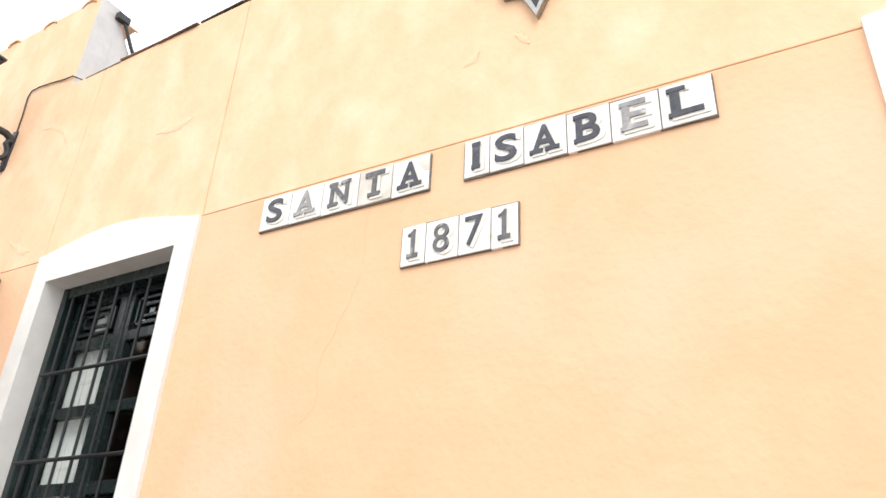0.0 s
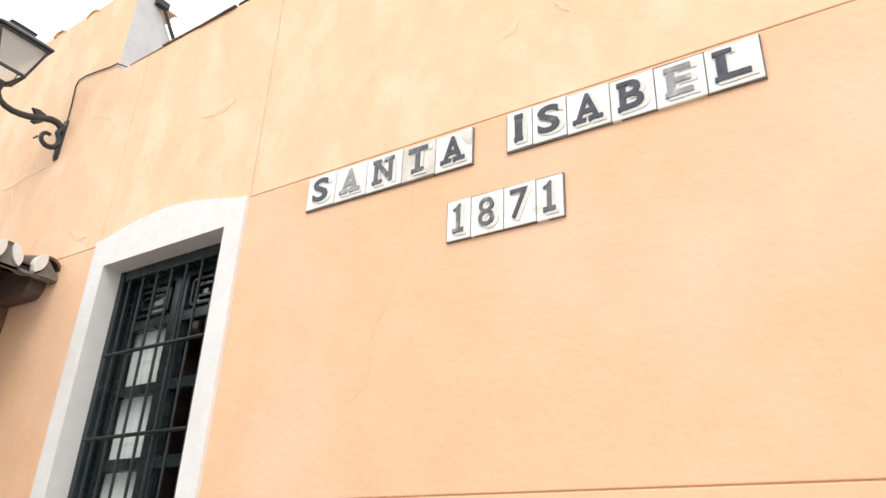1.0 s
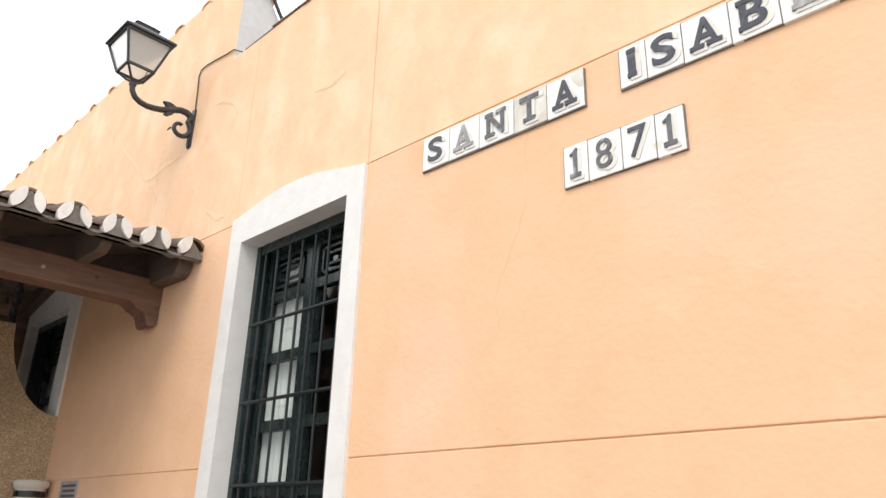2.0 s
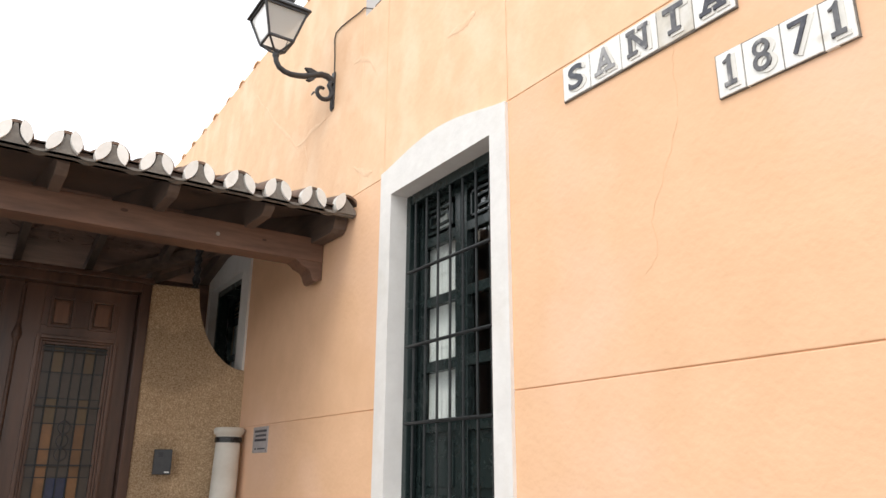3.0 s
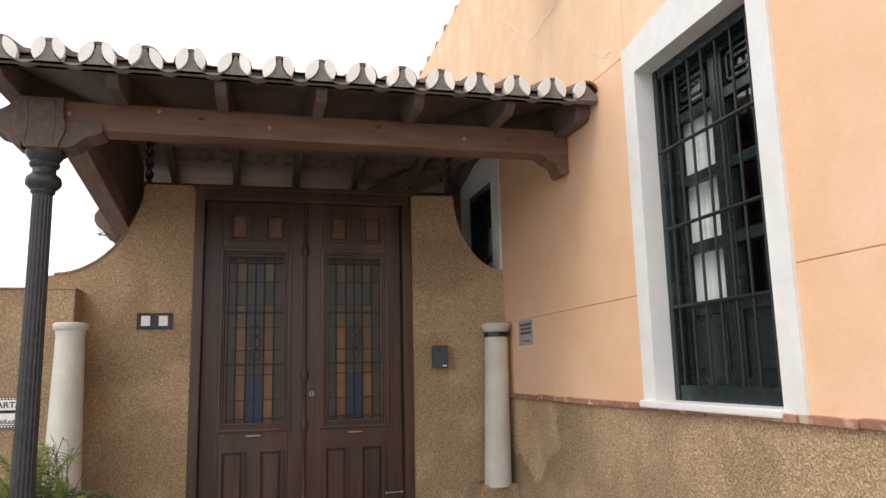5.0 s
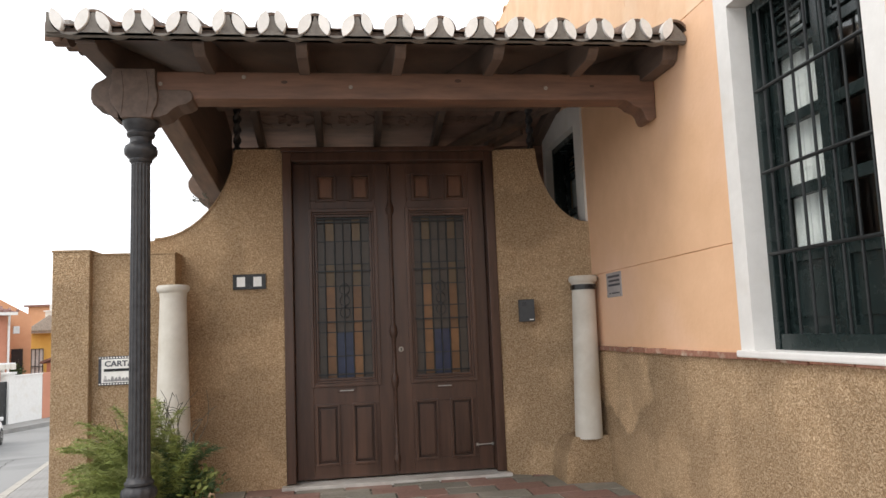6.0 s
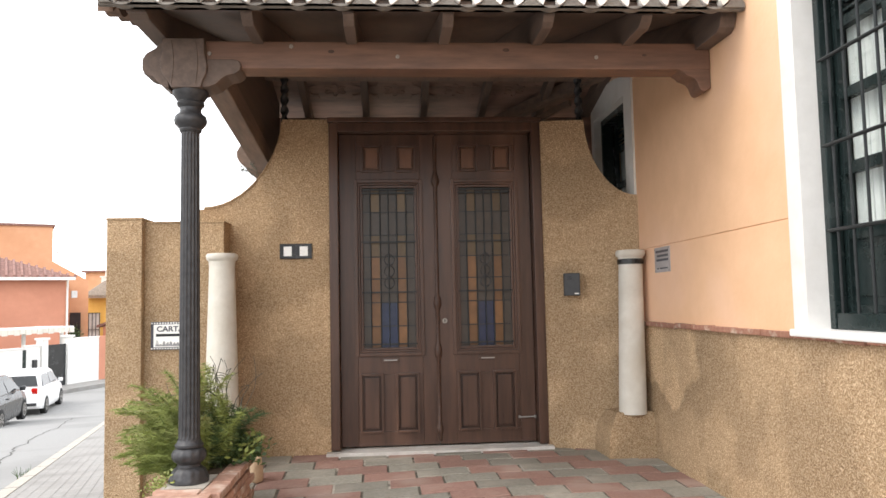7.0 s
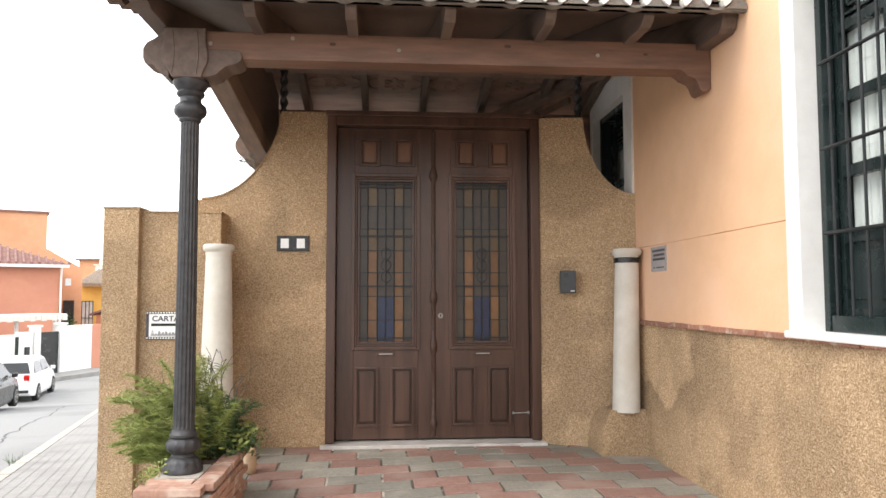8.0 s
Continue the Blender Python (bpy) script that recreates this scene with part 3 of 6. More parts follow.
# ---------------------------------------------------------------- windows in the ochre wall


def wall_window(y0, y1, number, near=0.12, away=0.122, deep=0.088, dz=0.0, barred=True):
    w = thing("window_%d" % number, (WX, y0, 1.0), "tall barred window with white surround and dark green frame", "window", "windows of the ochre wall", "structure")
    i0, i1, zb, zt = y0 + near, y1 - away, 1.02, 2.742
    bm = bmesh.new()
    n = 18
    prism(bm, [(y0, 0.995), (i0, 0.995), (i0, zt), (y0, zt)], "x", WX - 0.018, WX + 0.2)
    prism(bm, [(i1, 0.995), (y1, 0.995), (y1, zt), (i1, zt)], "x", WX - 0.018, WX + 0.2)
    top = []
    for k in range(n + 1):
        f = k / n
        bump = math.sin(math.pi * f) ** 1.25
        top.append((y1 + (y0 - y1) * f, 2.902 - 0.038 * f + 0.082 * bump))
    prism(bm, [(y0, zt), (y1, zt)] + top, "x", WX - 0.018, WX + 0.2)
    part("window_surround", bm, WHITE, w, "white painted plaster surround with a shallow arch")
    bm = bmesh.new()
    box(bm, WX - 0.045, WX + 0.2, y0 + 0.108, y1 + 0.004, 0.985, 1.019)
    part("window_sill", bm, WHITE, w, "white rounded stone sill", bevel=0.008)
    # wooden outer frame
    fx0, fx1 = WX + deep, WX + 0.15
    bm = bmesh.new()
    box(bm, fx0, fx1, i1 - 0.042, i1, zb, zt)
    box(bm, fx0, fx1, i0, i0 + 0.055, zb, zt)
    box(bm, fx0, fx1, i0 + 0.055, i1 - 0.055, zt - 0.06, zt)
    box(bm, fx0, fx1, i0 + 0.055, i1 - 0.055, zb, zb + 0.075)
    part("window_frame", bm, GREEN, w, "dark green painted wooden frame", bevel=0.004)
    # iron bars
    for k in range(7 if barred else 0):
        bm = bmesh.new()
        yy = i1 - 0.084 - 0.1135 * k
        tube(bm, [(fx0 + 0.012, yy, zb + 0.05), (fx0 + 0.012, yy, zt - 0.03)], 0.0072, 8)
        part("bar", bm, GRILLE, w, smooth=True)
    for zz in (1.478, 1.878, 2.288)[:3 if barred else 0]:
        bm = bmesh.new()
        tube(bm, [(fx0 + 0.004, i0 + 0.02, zz), (fx0 + 0.004, i1 - 0.02, zz)], 0.0095, 8)
        part("cross_bar", bm, GRILLE, w, smooth=True)
    # two casement leaves behind the bars
    cx0, cx1 = WX + 0.155, WX + 0.20
    mid = (i0 + i1) / 2 + 0.02
    for a, b, drawn in ((mid, i1 - 0.02, True), (i0 + 0.02, mid - 0.004, False)):
        bm = bmesh.new()
        st = 0.05
        box(bm, cx0, cx1, a, a + st, zb + 0.03, zt - 0.02)
        box(bm, cx0, cx1, b - st, b, zb + 0.03, zt - 0.02)
        for z0, z1 in ((zb + 0.03, zb + 0.11), (1.43, 1.495), (1.735, 1.79), (2.085, 2.135), (2.42, 2.47), (zt - 0.09, zt - 0.02)):
            box(bm, cx0, cx1, a + st, b - st, z0, z1)
        leaf = part("casement", bm, GREEN, w, "dark green glazed casement leaf", bevel=0.003)
        bm = bmesh.new()
        box(bm, cx0 + 0.018, cx1 - 0.012, a + st - 0.005, b - st + 0.005, zb + 0.1, 1.44)
        box(bm, cx0 + 0.008, cx0 + 0.02, a + st + 0.03, b - st - 0.03, zb + 0.15, 1.39)
        part("lower_panel", bm, GREEN, leaf, bevel=0.003)
        bm = bmesh.new()
        c0, c1 = a + st + 0.03, b - st - 0.03
        for r in (0.0, 0.035):
            box(bm, cx0 + 0.004, cx0 + 0.02, c0 + r, c0 + r + 0.012, 2.49 + r, 2.63 - r)
            box(bm, cx0 + 0.004, cx0 + 0.02, c1 - r - 0.012, c1 - r, 2.49 + r, 2.63 - r)
            box(bm, cx0 + 0.004, cx0 + 0.02, c0 + r, c1 - r, 2.49 + r, 2.502 + r)
            box(bm, cx0 + 0.004, cx0 + 0.02, c0 + r, c1 - r, 2.618 - r, 2.63 - r)
        part("top_moulding", bm, GREEN, leaf)
        for z0, z1 in ((1.495, 1.735), (1.79, 2.085), (2.135, 2.42), (2.47, zt - 0.09)):
            g = part("pane", bm_box(cx0 + 0.02, cx0 + 0.024, a + st - 0.004, b - st + 0.004, z0 - 0.004, z1 + 0.004), GLASS, leaf)
            g.visible_shadow = False
        if drawn:
            bm = bmesh.new()
            cols = 28
            grid = []
            for k in range(cols + 1):
                yy = a + st - 0.02 + (b - a - 2 * st + 0.04) * k / cols
                xx = cx1 + 0.022 + 0.008 * math.sin(k * 1.35) + 0.003 * math.sin(k * 2.9)
                grid.append([bm.verts.new((xx, yy, z)) for z in (1.47 - 0.012 * math.sin(k * 0.4), 1.9, 2.44 + 0.004 * math.sin(k * 0.35))])
            for p, q in zip(grid, grid[1:]):
                for r in range(2):
                    bm.faces.new((p[r], q[r], q[r + 1], p[r + 1]))
            part("curtain", bm, CURTAIN, w, "white gathered curtain behind the glass", smooth=True)
        bm = bmesh.new()
        lo, hi = (2.52, 2.60) if drawn else (2.40, 2.56)
        grid = []
        for k in range(9):
            yy = (a + b) / 2 - 0.06 + 0.12 * k / 8
            grid.append([bm.verts.new((cx1 + 0.012 + 0.005 * math.sin(k * 1.4), yy, z)) for z in (lo, hi + 0.012 * math.sin(k * 0.5))])
        for p, q in zip(grid, grid[1:]):
            bm.faces.new((p[0], q[0], q[1], p[1]))
        part("valance", bm, CURTAIN, w, "white cloth showing behind the top panes", smooth=True)
    # added box behind, its plaster coloured dark to stand for an unlit room
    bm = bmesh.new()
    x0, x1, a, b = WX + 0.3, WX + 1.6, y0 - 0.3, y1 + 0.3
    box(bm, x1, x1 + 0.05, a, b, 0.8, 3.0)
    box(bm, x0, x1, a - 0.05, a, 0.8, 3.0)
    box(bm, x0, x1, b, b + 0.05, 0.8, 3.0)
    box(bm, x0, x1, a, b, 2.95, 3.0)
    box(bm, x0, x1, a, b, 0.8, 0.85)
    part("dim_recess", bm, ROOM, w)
    w.location.z += dz
    return w


wall_window(*WINS[0], 1, dz=-0.055)
wall_window(*WINS[1], 2)
wall_window(*WINS[2], 3, near=0.19, away=0.085, deep=0.05, dz=0.11, barred=False)

# ---------------------------------------------------------------- gate wall with curved shoulders


def arc_pts(x0, z0, x1, z1, n=12):
    """A concave quarter sweep from (x0, z0), steep, to (x1, z1), shallow."""
    return [(x0 + (x1 - x0) * (1 - math.cos(a)) ** 0.86, z0 + (z1 - z0) * math.sin(a)) for a in (math.pi / 2 * i / n for i in range(n + 1))]


bm = bmesh.new()
prism(bm, [(-0.41, -0.6), (-0.41, 2.69), (-0.783, 2.69)] + arc_pts(-0.79, 2.66, -1.40, 1.965) + [(-1.47, 1.95), (-1.47, -0.6)], "y", DY, DY + 0.26)
north = whole("wall_north", bm, DASH, "brown pebbledash gate wall with sweeping curved shoulders", "wall", "structure", bevel=0.006)
bm = bmesh.new()
WING = -0.457
prism(bm, [(1.33, -0.1), (1.33, 2.672), (1.662, 2.645)] + arc_pts(1.668, 2.60, WX, 2.0) + [(WX, -0.1)], "y", DY, DY + 0.26)
for v in bm.verts:
    v.co.y += WING * (v.co.x - 1.33)
part("right_shoulder", bm, DASH, north, bevel=0.006)
bm = bmesh.new()
box(bm, -1.80, -1.195, 5.93, DY - 0.001, -0.9, 1.828)
part("letterbox_pier", bm, DASH, north, bevel=0.008)
bm = bmesh.new()
box(bm, -2.045, -1.785, 5.86, DY + 0.1, -0.9, 1.85)
part("corner_pillar", bm, DASH, north, bevel=0.008)
bm = bmesh.new()
box(bm, -2.05, -1.78, 5.855, DY + 0.1, 1.85, 1.866)
box(bm, -1.78, -1.19, 5.925, DY, 1.828, 1.842)
part("coping", bm, DASH, north, "thin rendered coping", bevel=0.004)
bm = bmesh.new()
ar = arc_pts(-0.79, 2.66, -1.40, 1.965)
prism(bm, ar + [(p[0] + 0.0, p[1] + 0.014) for p in ar[::-1]], "y", DY - 0.008, DY + 0.268)
part("curved_coping", bm, DASH, north)
# rough plinth below the right-hand column
bm = bmesh.new()
box(bm, 1.67, WX, 5.62, 6.0, -0.1, 0.325)
bmesh.ops.subdivide_edges(bm, edges=list(bm.edges), cuts=6, use_grid_fill=True)
for v in bm.verts:
    top = max(0, v.co.z - 0.05) / 0.275
    v.co.x += (WX - v.co.x) * 0.22 * top ** 2
    v.co.y += (5.9 - v.co.y) * 0.16 * top ** 2 + 0.02 * noise.noise(v.co * 9)
    v.co.z += 0.025 * noise.noise(v.co * 7) * top
part("column_plinth", bm, DASH, north, "rough pebbledash plinth", smooth=True)


def column(name, cx, cy, z0, z1, r0, r1, label, band, lean=0.0):
    c = thing(name, (cx, cy, z0), label, "column", "whitewashed columns beside the gate")
    bm = bmesh.new()
    prof = [(r0, z0)] + [(r0 + (r1 - r0) * k / 10, z0 + (z1 - 0.1 - z0) * k / 10) for k in range(1, 11)]
    revolve(bm, prof, cx, cy, 36)
    part("shaft", bm, COLSTONE, c, smooth=True)
    bm = bmesh.new()
    revolve(bm, [(r1, z1 - 0.1), (r1 + 0.004, z1 - 0.06), (r1 + 0.02, z1 - 0.045), (r1 + 0.024, z1 - 0.02), (r1 + 0.016, z1 - 0.004), (r1 - 0.02, z1)], cx, cy, 36)
    part("cap_ring", bm, COLSTONE, c, smooth=True)
    if band:
        bm = bmesh.new()
        revolve(bm, [(r1 + 0.002, z1 - 0.112), (r1 + 0.011, z1 - 0.108), (r1 + 0.011, z1 - 0.075), (r1 + 0.004, z1 - 0.07)], cx, cy, 36)
        part("black_band", bm, BLACKTILE, c, "black metal band", smooth=True)
    for ob in c.children:
        for v in ob.data.vertices:
            v.co.x -= lean * (z1 - v.co.z) / (z1 - z0)
    return c


column("column", 1.915, 5.72, 0.315, 1.553, 0.104, 0.089, "whitewashed stone column with a black band on a rough plinth", True, 0.026)
column("column", -1.178, 5.79, -0.05, 1.58, 0.135, 0.093, "cream tapered stone column rising behind the planter", False)

# ---------------------------------------------------------------- double door
door = thing("door_1", (0.457, 6.25, 0.03), "dark varnished double door with stained glass and iron grilles, closed", "door", kind="structure")
bm = bmesh.new()
box(bm, -0.41, -0.338, DY - 0.012, DY + 0.2, 0.03, 2.66)
box(bm, 1.255, 1.33, DY - 0.012, DY + 0.2, 0.03, 2.66)
box(bm, -0.338, 1.255, DY - 0.012, DY + 0.2, 2.585, 2.66)
part("door_frame", bm, DOORWOOD, door, bevel=0.006)
bm = bmesh.new()
box(bm, -0.42, 1.34, DY - 0.03, DY + 0.22, 2.66, 2.70)
part("door_head", bm, DOORWOOD, door, bevel=0.006)
bm = bmesh.new()
box(bm, -0.445, 1.36, DY - 0.085, DY + 0.24, -0.03, 0.021)
part("threshold", bm, MARBLE, door, "worn white marble threshold", bevel=0.005)
FY = 6.25


def ring_moulding(bm, x0, x1, z0, z1, w, y0, y1):
    box(bm, x0, x0 + w, y0, y1, z0, z1)
    box(bm, x1 - w, x1, y0, y1, z0, z1)
    box(bm, x0 + w, x1 - w, y0, y1, z0, z0 + w)
    box(bm, x0 + w, x1 - w, y0, y1, z1 - w, z1)


for x0 in (-0.338, 0.459):
    x1 = x0 + 0.793
    a, b = x0 + 0.14, x1 - 0.125
    pl = [(x0 + 0.165, x0 + 0.335), (x0 + 0.455, x0 + 0.625)]
    pt = [(x0 + 0.195, x0 + 0.345), (x0 + 0.475, x0 + 0.63)]
    bm = bmesh.new()
    box(bm, x0 + 0.002, a, FY, FY + 0.05, 0.035, 2.583)
    box(bm, b, x1 - 0.002, FY, FY + 0.05, 0.035, 2.583)
    for z0, z1 in ((0.035, 0.15), (0.605, 0.77), (2.19, 2.275), (2.485, 2.583)):
        box(bm, a, b, FY, FY + 0.05, z0, z1)
    box(bm, (pl[0][1]) , pl[1][0], FY, FY + 0.05, 0.15, 0.605)
    box(bm, a, pl[0][0], FY, FY + 0.05, 0.15, 0.605)
    box(bm, a, pt[0][0], FY, FY + 0.05, 2.275, 2.485)
    box(bm, pt[0][1], pt[1][0], FY, FY + 0.05, 2.275, 2.485)
    box(bm, pt[1][1], b, FY, FY + 0.05, 2.275, 2.485)
    if pl[1][1] < b:
        box(bm, pl[1][1], b, FY, FY + 0.05, 0.15, 0.605)
    leaf = part("door_leaf", bm, DOORWOOD, door, bevel=0.004)
    for p, z0, z1, m in ((pl[0], 0.15, 0.605, DOORWOOD), (pl[1], 0.15, 0.605, DOORWOOD), (pt[0], 2.275, 2.485, PANELWOOD), (pt[1], 2.275, 2.485, PANELWOOD)):
        bm = bmesh.new()
        box(bm, p[0] - 0.005, p[1] + 0.005, FY + 0.032, FY + 0.042, z0 - 0.005, z1 + 0.005)
        box(bm, p[0] + 0.024, p[1] - 0.024, FY + 0.008, FY + 0.03, z0 + 0.024, z1 - 0.024)
        part("panel", bm, m, leaf, bevel=0.006)
        bm = bmesh.new()
        ring_moulding(bm, p[0] - 0.012, p[1] + 0.012, z0 - 0.012, z1 + 0.012, 0.02, FY - 0.018, FY + 0.02)
        part("moulding", bm, DOORWOOD, leaf, bevel=0.004)
    bm = bmesh.new()
    ring_moulding(bm, a - 0.018, b + 0.018, 0.752, 2.205, 0.03, FY - 0.018, FY + 0.025)
    ring_moulding(bm, a + 0.0125, b - 0.0125, 0.7825, 2.1745, 0.016, FY - 0.008, FY + 0.03)
    ring_moulding(bm, a + 0.029, b - 0.029, 0.799, 2.158, 0.022, FY + 0.004, FY + 0.034)
    part("glazing_moulding", bm, DOORWOOD, leaf, bevel=0.005)
    # stained glass: side columns amber, the centre smoky with a blue foot
    g0, g1 = a + 0.049, b - 0.049
    w = g1 - g0
    xs = [g0, g0 + w * 0.15, g0 + w * 0.335, g0 + w * 0.655, g0 + w * 0.835, g1]
    zs = [0.818, 0.995, 1.189, 1.384, 1.565, 1.746, 1.935, 2.138]
    tints = [(SMOKE, AMBER, BLUE, AMBER, SMOKE), (SMOKE, AMBER, BLUE, AMBER, SMOKE), (SMOKE, AMBER, SMOKE, AMBER, SMOKE), (SMOKE, AMBER, SMOKE, AMBER, SMOKE),
             (SMOKE, OLIVE, SMOKE, OLIVE, SMOKE), (SMOKE, SMOKE, SMOKE, SMOKE, SMOKE), (SMOKE, OLIVE, SMOKE, OLIVE, SMOKE)]
    for r in range(7):
        for c in range(5):
            part("pane", bm_box(xs[c] + 0.002, xs[c + 1] - 0.002, FY + 0.034, FY + 0.04, zs[r] + 0.002, zs[r + 1] - 0.002), tints[r][c], leaf)
    bm = bmesh.new()
    for x in xs:
        box(bm, x - 0.0035, x + 0.0035, FY + 0.028, FY + 0.042, 0.815, 2.142)
    for z in zs:
        box(bm, g0, g1, FY + 0.027, FY + 0.043, z - 0.004, z + 0.004)
    part("leading", bm, GRILLE, leaf)
    bm = bmesh.new()
    for f in (0.15, 0.335, 0.495, 0.655, 0.835):
        x = g0 + w * f
        tube(bm, [(x, FY + 0.012, 0.80), (x, FY + 0.012, 2.155)], 0.005, 6)
    for z in (0.85, 1.273, 1.687, 2.093, 2.122):
        box(bm, g0 - 0.01, g1 + 0.01, FY + 0.004, FY + 0.012, z - 0.006, z + 0.006)
    part("iron_grille", bm, GRILLE, leaf, "thin black iron grille")
    xc = (g0 + g1) / 2
    bm = bmesh.new()
    for dz in (1.35, 1.445, 1.54):
        for s in (-1, 1):
            tube(bm, [(xc + s * 0.04 * math.sin(q), FY + 0.012, dz - 0.045 * math.cos(q)) for q in (math.pi * i / 8 for i in range(9))], 0.004, 5)
    part("scroll", bm, IRON, leaf)
    bm = bmesh.new()
    box(bm, xc - 0.075, xc + 0.075, FY - 0.008, FY + 0.001, 0.705, 0.735)
    part("letter_slot", bm, DOORWOOD, leaf, bevel=0.004)
    bm = bmesh.new()
    box(bm, xc - 0.055, xc + 0.055, FY - 0.014, FY - 0.006, 0.716, 0.725)
    part("slot_flap", bm, STEEL, leaf, "worn steel flap")
# turned cover strip, lock and catch
bm = bmesh.new()
prof = [(0.020, 0.06), (0.020, 0.12), (0.028, 0.13), (0.032, 0.16), (0.022, 0.19), (0.017, 0.2), (0.017, 0.72), (0.028, 0.74), (0.032, 0.79), (0.025, 0.83), (0.017, 0.85),
        (0.017, 1.12), (0.028, 1.14), (0.035, 1.17), (0.028, 1.22), (0.017, 1.24), (0.017, 2.14), (0.029, 2.16), (0.036, 2.19), (0.024, 2.24), (0.016, 2.26), (0.016, 2.56)]
revolve(bm, prof, 0.457, FY - 0.002, 16)
part("cover_strip", bm, KNOT, door, "turned cover strip with carved knops", smooth=True)
bm = bmesh.new()
n = 20
prism(bm, [(0.515 + 0.022 * math.cos(2 * math.pi * i / n), 1.03 + 0.022 * math.sin(2 * math.pi * i / n)) for i in range(n)], "y", FY - 0.01, FY + 0.001)
part("lock", bm, DULLSTEEL, door, "round dull steel lock", bevel=0.003)
part("keyhole", bm_box(0.511, 0.519, FY - 0.0115, FY - 0.009, 1.018, 1.042), BLACKTILE, door)
bm = bmesh.new()
tube(bm, [(1.10, FY - 0.02, 0.232), (1.25, FY - 0.02, 0.236)], 0.006, 8)
box(bm, 1.105, 1.12, FY - 0.02, FY + 0.001, 0.222, 0.245)
box(bm, 1.232, 1.247, FY - 0.02, FY + 0.001, 0.222, 0.245)
part("slide_bolt", bm, STEEL, door, "small steel slide bolt")
# closes the yard behind the gate
bm = bmesh.new()
box(bm, -0.40, 1.32, DY + 0.26, DY + 0.30, 0.0, 2.66)
box(bm, 0.7, WX, 8.2, 8.3, -0.1, 3.6)
whole("wall_yard", bm, ROOM, "plain dark walls closing the yard", "wall", "structure")

# ---------------------------------------------------------------- canopy
canopy = thing("canopy", (0.4, 5.5, 2.4), "dark timber porch canopy with carved boards and barrel tile roof", "canopy")
CX0, CX1 = -1.40, WX - 0.004
YF, YB, YR, ZE, ZR = 4.02, 7.60, 6.05, 2.768, 3.29
SF, SB = (ZR - ZE) / (YR - YF), (ZR - 2.93) / (YB - YR)


def soffit_z(y):
    return ZE + SF * (y - YF) if y < YR else ZR - SB * (y - YR)


bm = bmesh.new()
box(bm, -1.0, WX - 0.002, 4.44, 4.60, 2.553, 2.715)
part("front_beam", bm, WOOD, canopy, "reddish brown pine beam with knots", bevel=0.008)
for x, z in ((-0.945, 2.64), (-0.48, 2.683), (0.136, 2.625), (1.324, 2.625)):
    bm = bmesh.new()
    prism(bm, [(x + 0.012 * math.cos(a), z + 0.012 * math.sin(a)) for a in (2 * math.pi * i / 14 for i in range(14))], "y", 4.432, 4.441)
    part("bolt", bm, DULLSTEEL, canopy, "dull steel bolt head", bevel=0.002)
for x, z, r in ((-0.25, 2.655, 0.010), (0.78, 2.668, 0.011), (1.62, 2.64, 0.008)):
    bm = bmesh.new()
    prism(bm, [(x + r * 1.9 * math.cos(a), z + r * math.sin(a)) for a in (2 * math.pi * i / 14 for i in range(14))], "y", 4.4388, 4.442)
    part("knot", bm, KNOT, canopy)
bm = bmesh.new()
prism(bm, [(4.60, 2.575), (6.95, 2.305), (6.95, 2.46), (4.60, 2.73)], "x", -1.07, -0.93)
part("side_beam", bm, WOODY, canopy, "weathered grey-brown side beam", bevel=0.008)
# added filler over the gap beside the beam, coloured dark as under-roof shade
bm = bmesh.new()
prism(bm, [(5.0, 2.66), (7.05, 2.43), (7.05, soffit_z(7.05) - 0.004), (YR, ZR - 0.004)], "x", -0.955, -0.935)
part("side_board", bm, TIMBERSHADE, canopy)
bm = bmesh.new()
prism(bm, [(6.62, 2.345), (6.66, 2.29), (6.72, 2.255), (6.80, 2.25), (6.86, 2.225), (6.95, 2.215), (6.99, 2.25), (7.02, 2.30), (7.02, 2.47), (6.95, 2.462), (6.95, 2.305)], "x", -1.085, -0.915)
part("beam_corbel", bm, WOODY, canopy, bevel=0.006)
bm = bmesh.new()
prism(bm, [(-1.0, 2.63), (-1.18, 2.63), (-1.235, 2.60), (-1.265, 2.55), (-1.265, 2.50), (-1.24, 2.45), (-1.195, 2.425), (-1.175, 2.385), (-1.14, 2.345), (-1.08, 2.33), (-1.0, 2.36)], "y", 6.72, 6.95)
part("beam_scroll", bm, WOODY, canopy, "rounded carved beam end", bevel=0.01)
bm = bmesh.new()
box(bm, -1.14, WX - 0.004, 7.025, 7.13, 2.27, 2.47)
part("back_beam", bm, WOODY, canopy, bevel=0.008)
part("back_board", bm_box(-1.10, WX - 0.004, 7.06, 7.09, 2.47, soffit_z(7.06) - 0.12), SOFFIT, canopy)
# carved saddle over the post
bm = bmesh.new()
prism(bm, [(-1.15, 2.43), (-0.985, 2.43), (-0.975, 2.47), (-0.955, 2.51), (-0.95, 2.56), (-0.965, 2.63), (-0.965, 2.715), (-1.20, 2.715), (-1.20, 2.63), (-1.215, 2.58), (-1.205, 2.52), (-1.17, 2.47)], "y", 4.395, 4.62)
part("saddle_block", bm, TIMBERSHADE, canopy, "grey-brown swelling timber saddle", bevel=0.006)
scroll = [(0.0, 2.43), (0.05, 2.445), (0.09, 2.475), (0.115, 2.50), (0.15, 2.505), (0.185, 2.515), (0.20, 2.545), (0.20, 2.60), (0.17, 2.635), (0.11, 2.66), (0.05, 2.70), (0.0, 2.70)]
bm = bmesh.new()
prism(bm, [(-1.17 - 0.74 * p, q) for p, q in scroll], "y", 4.42, 4.60)
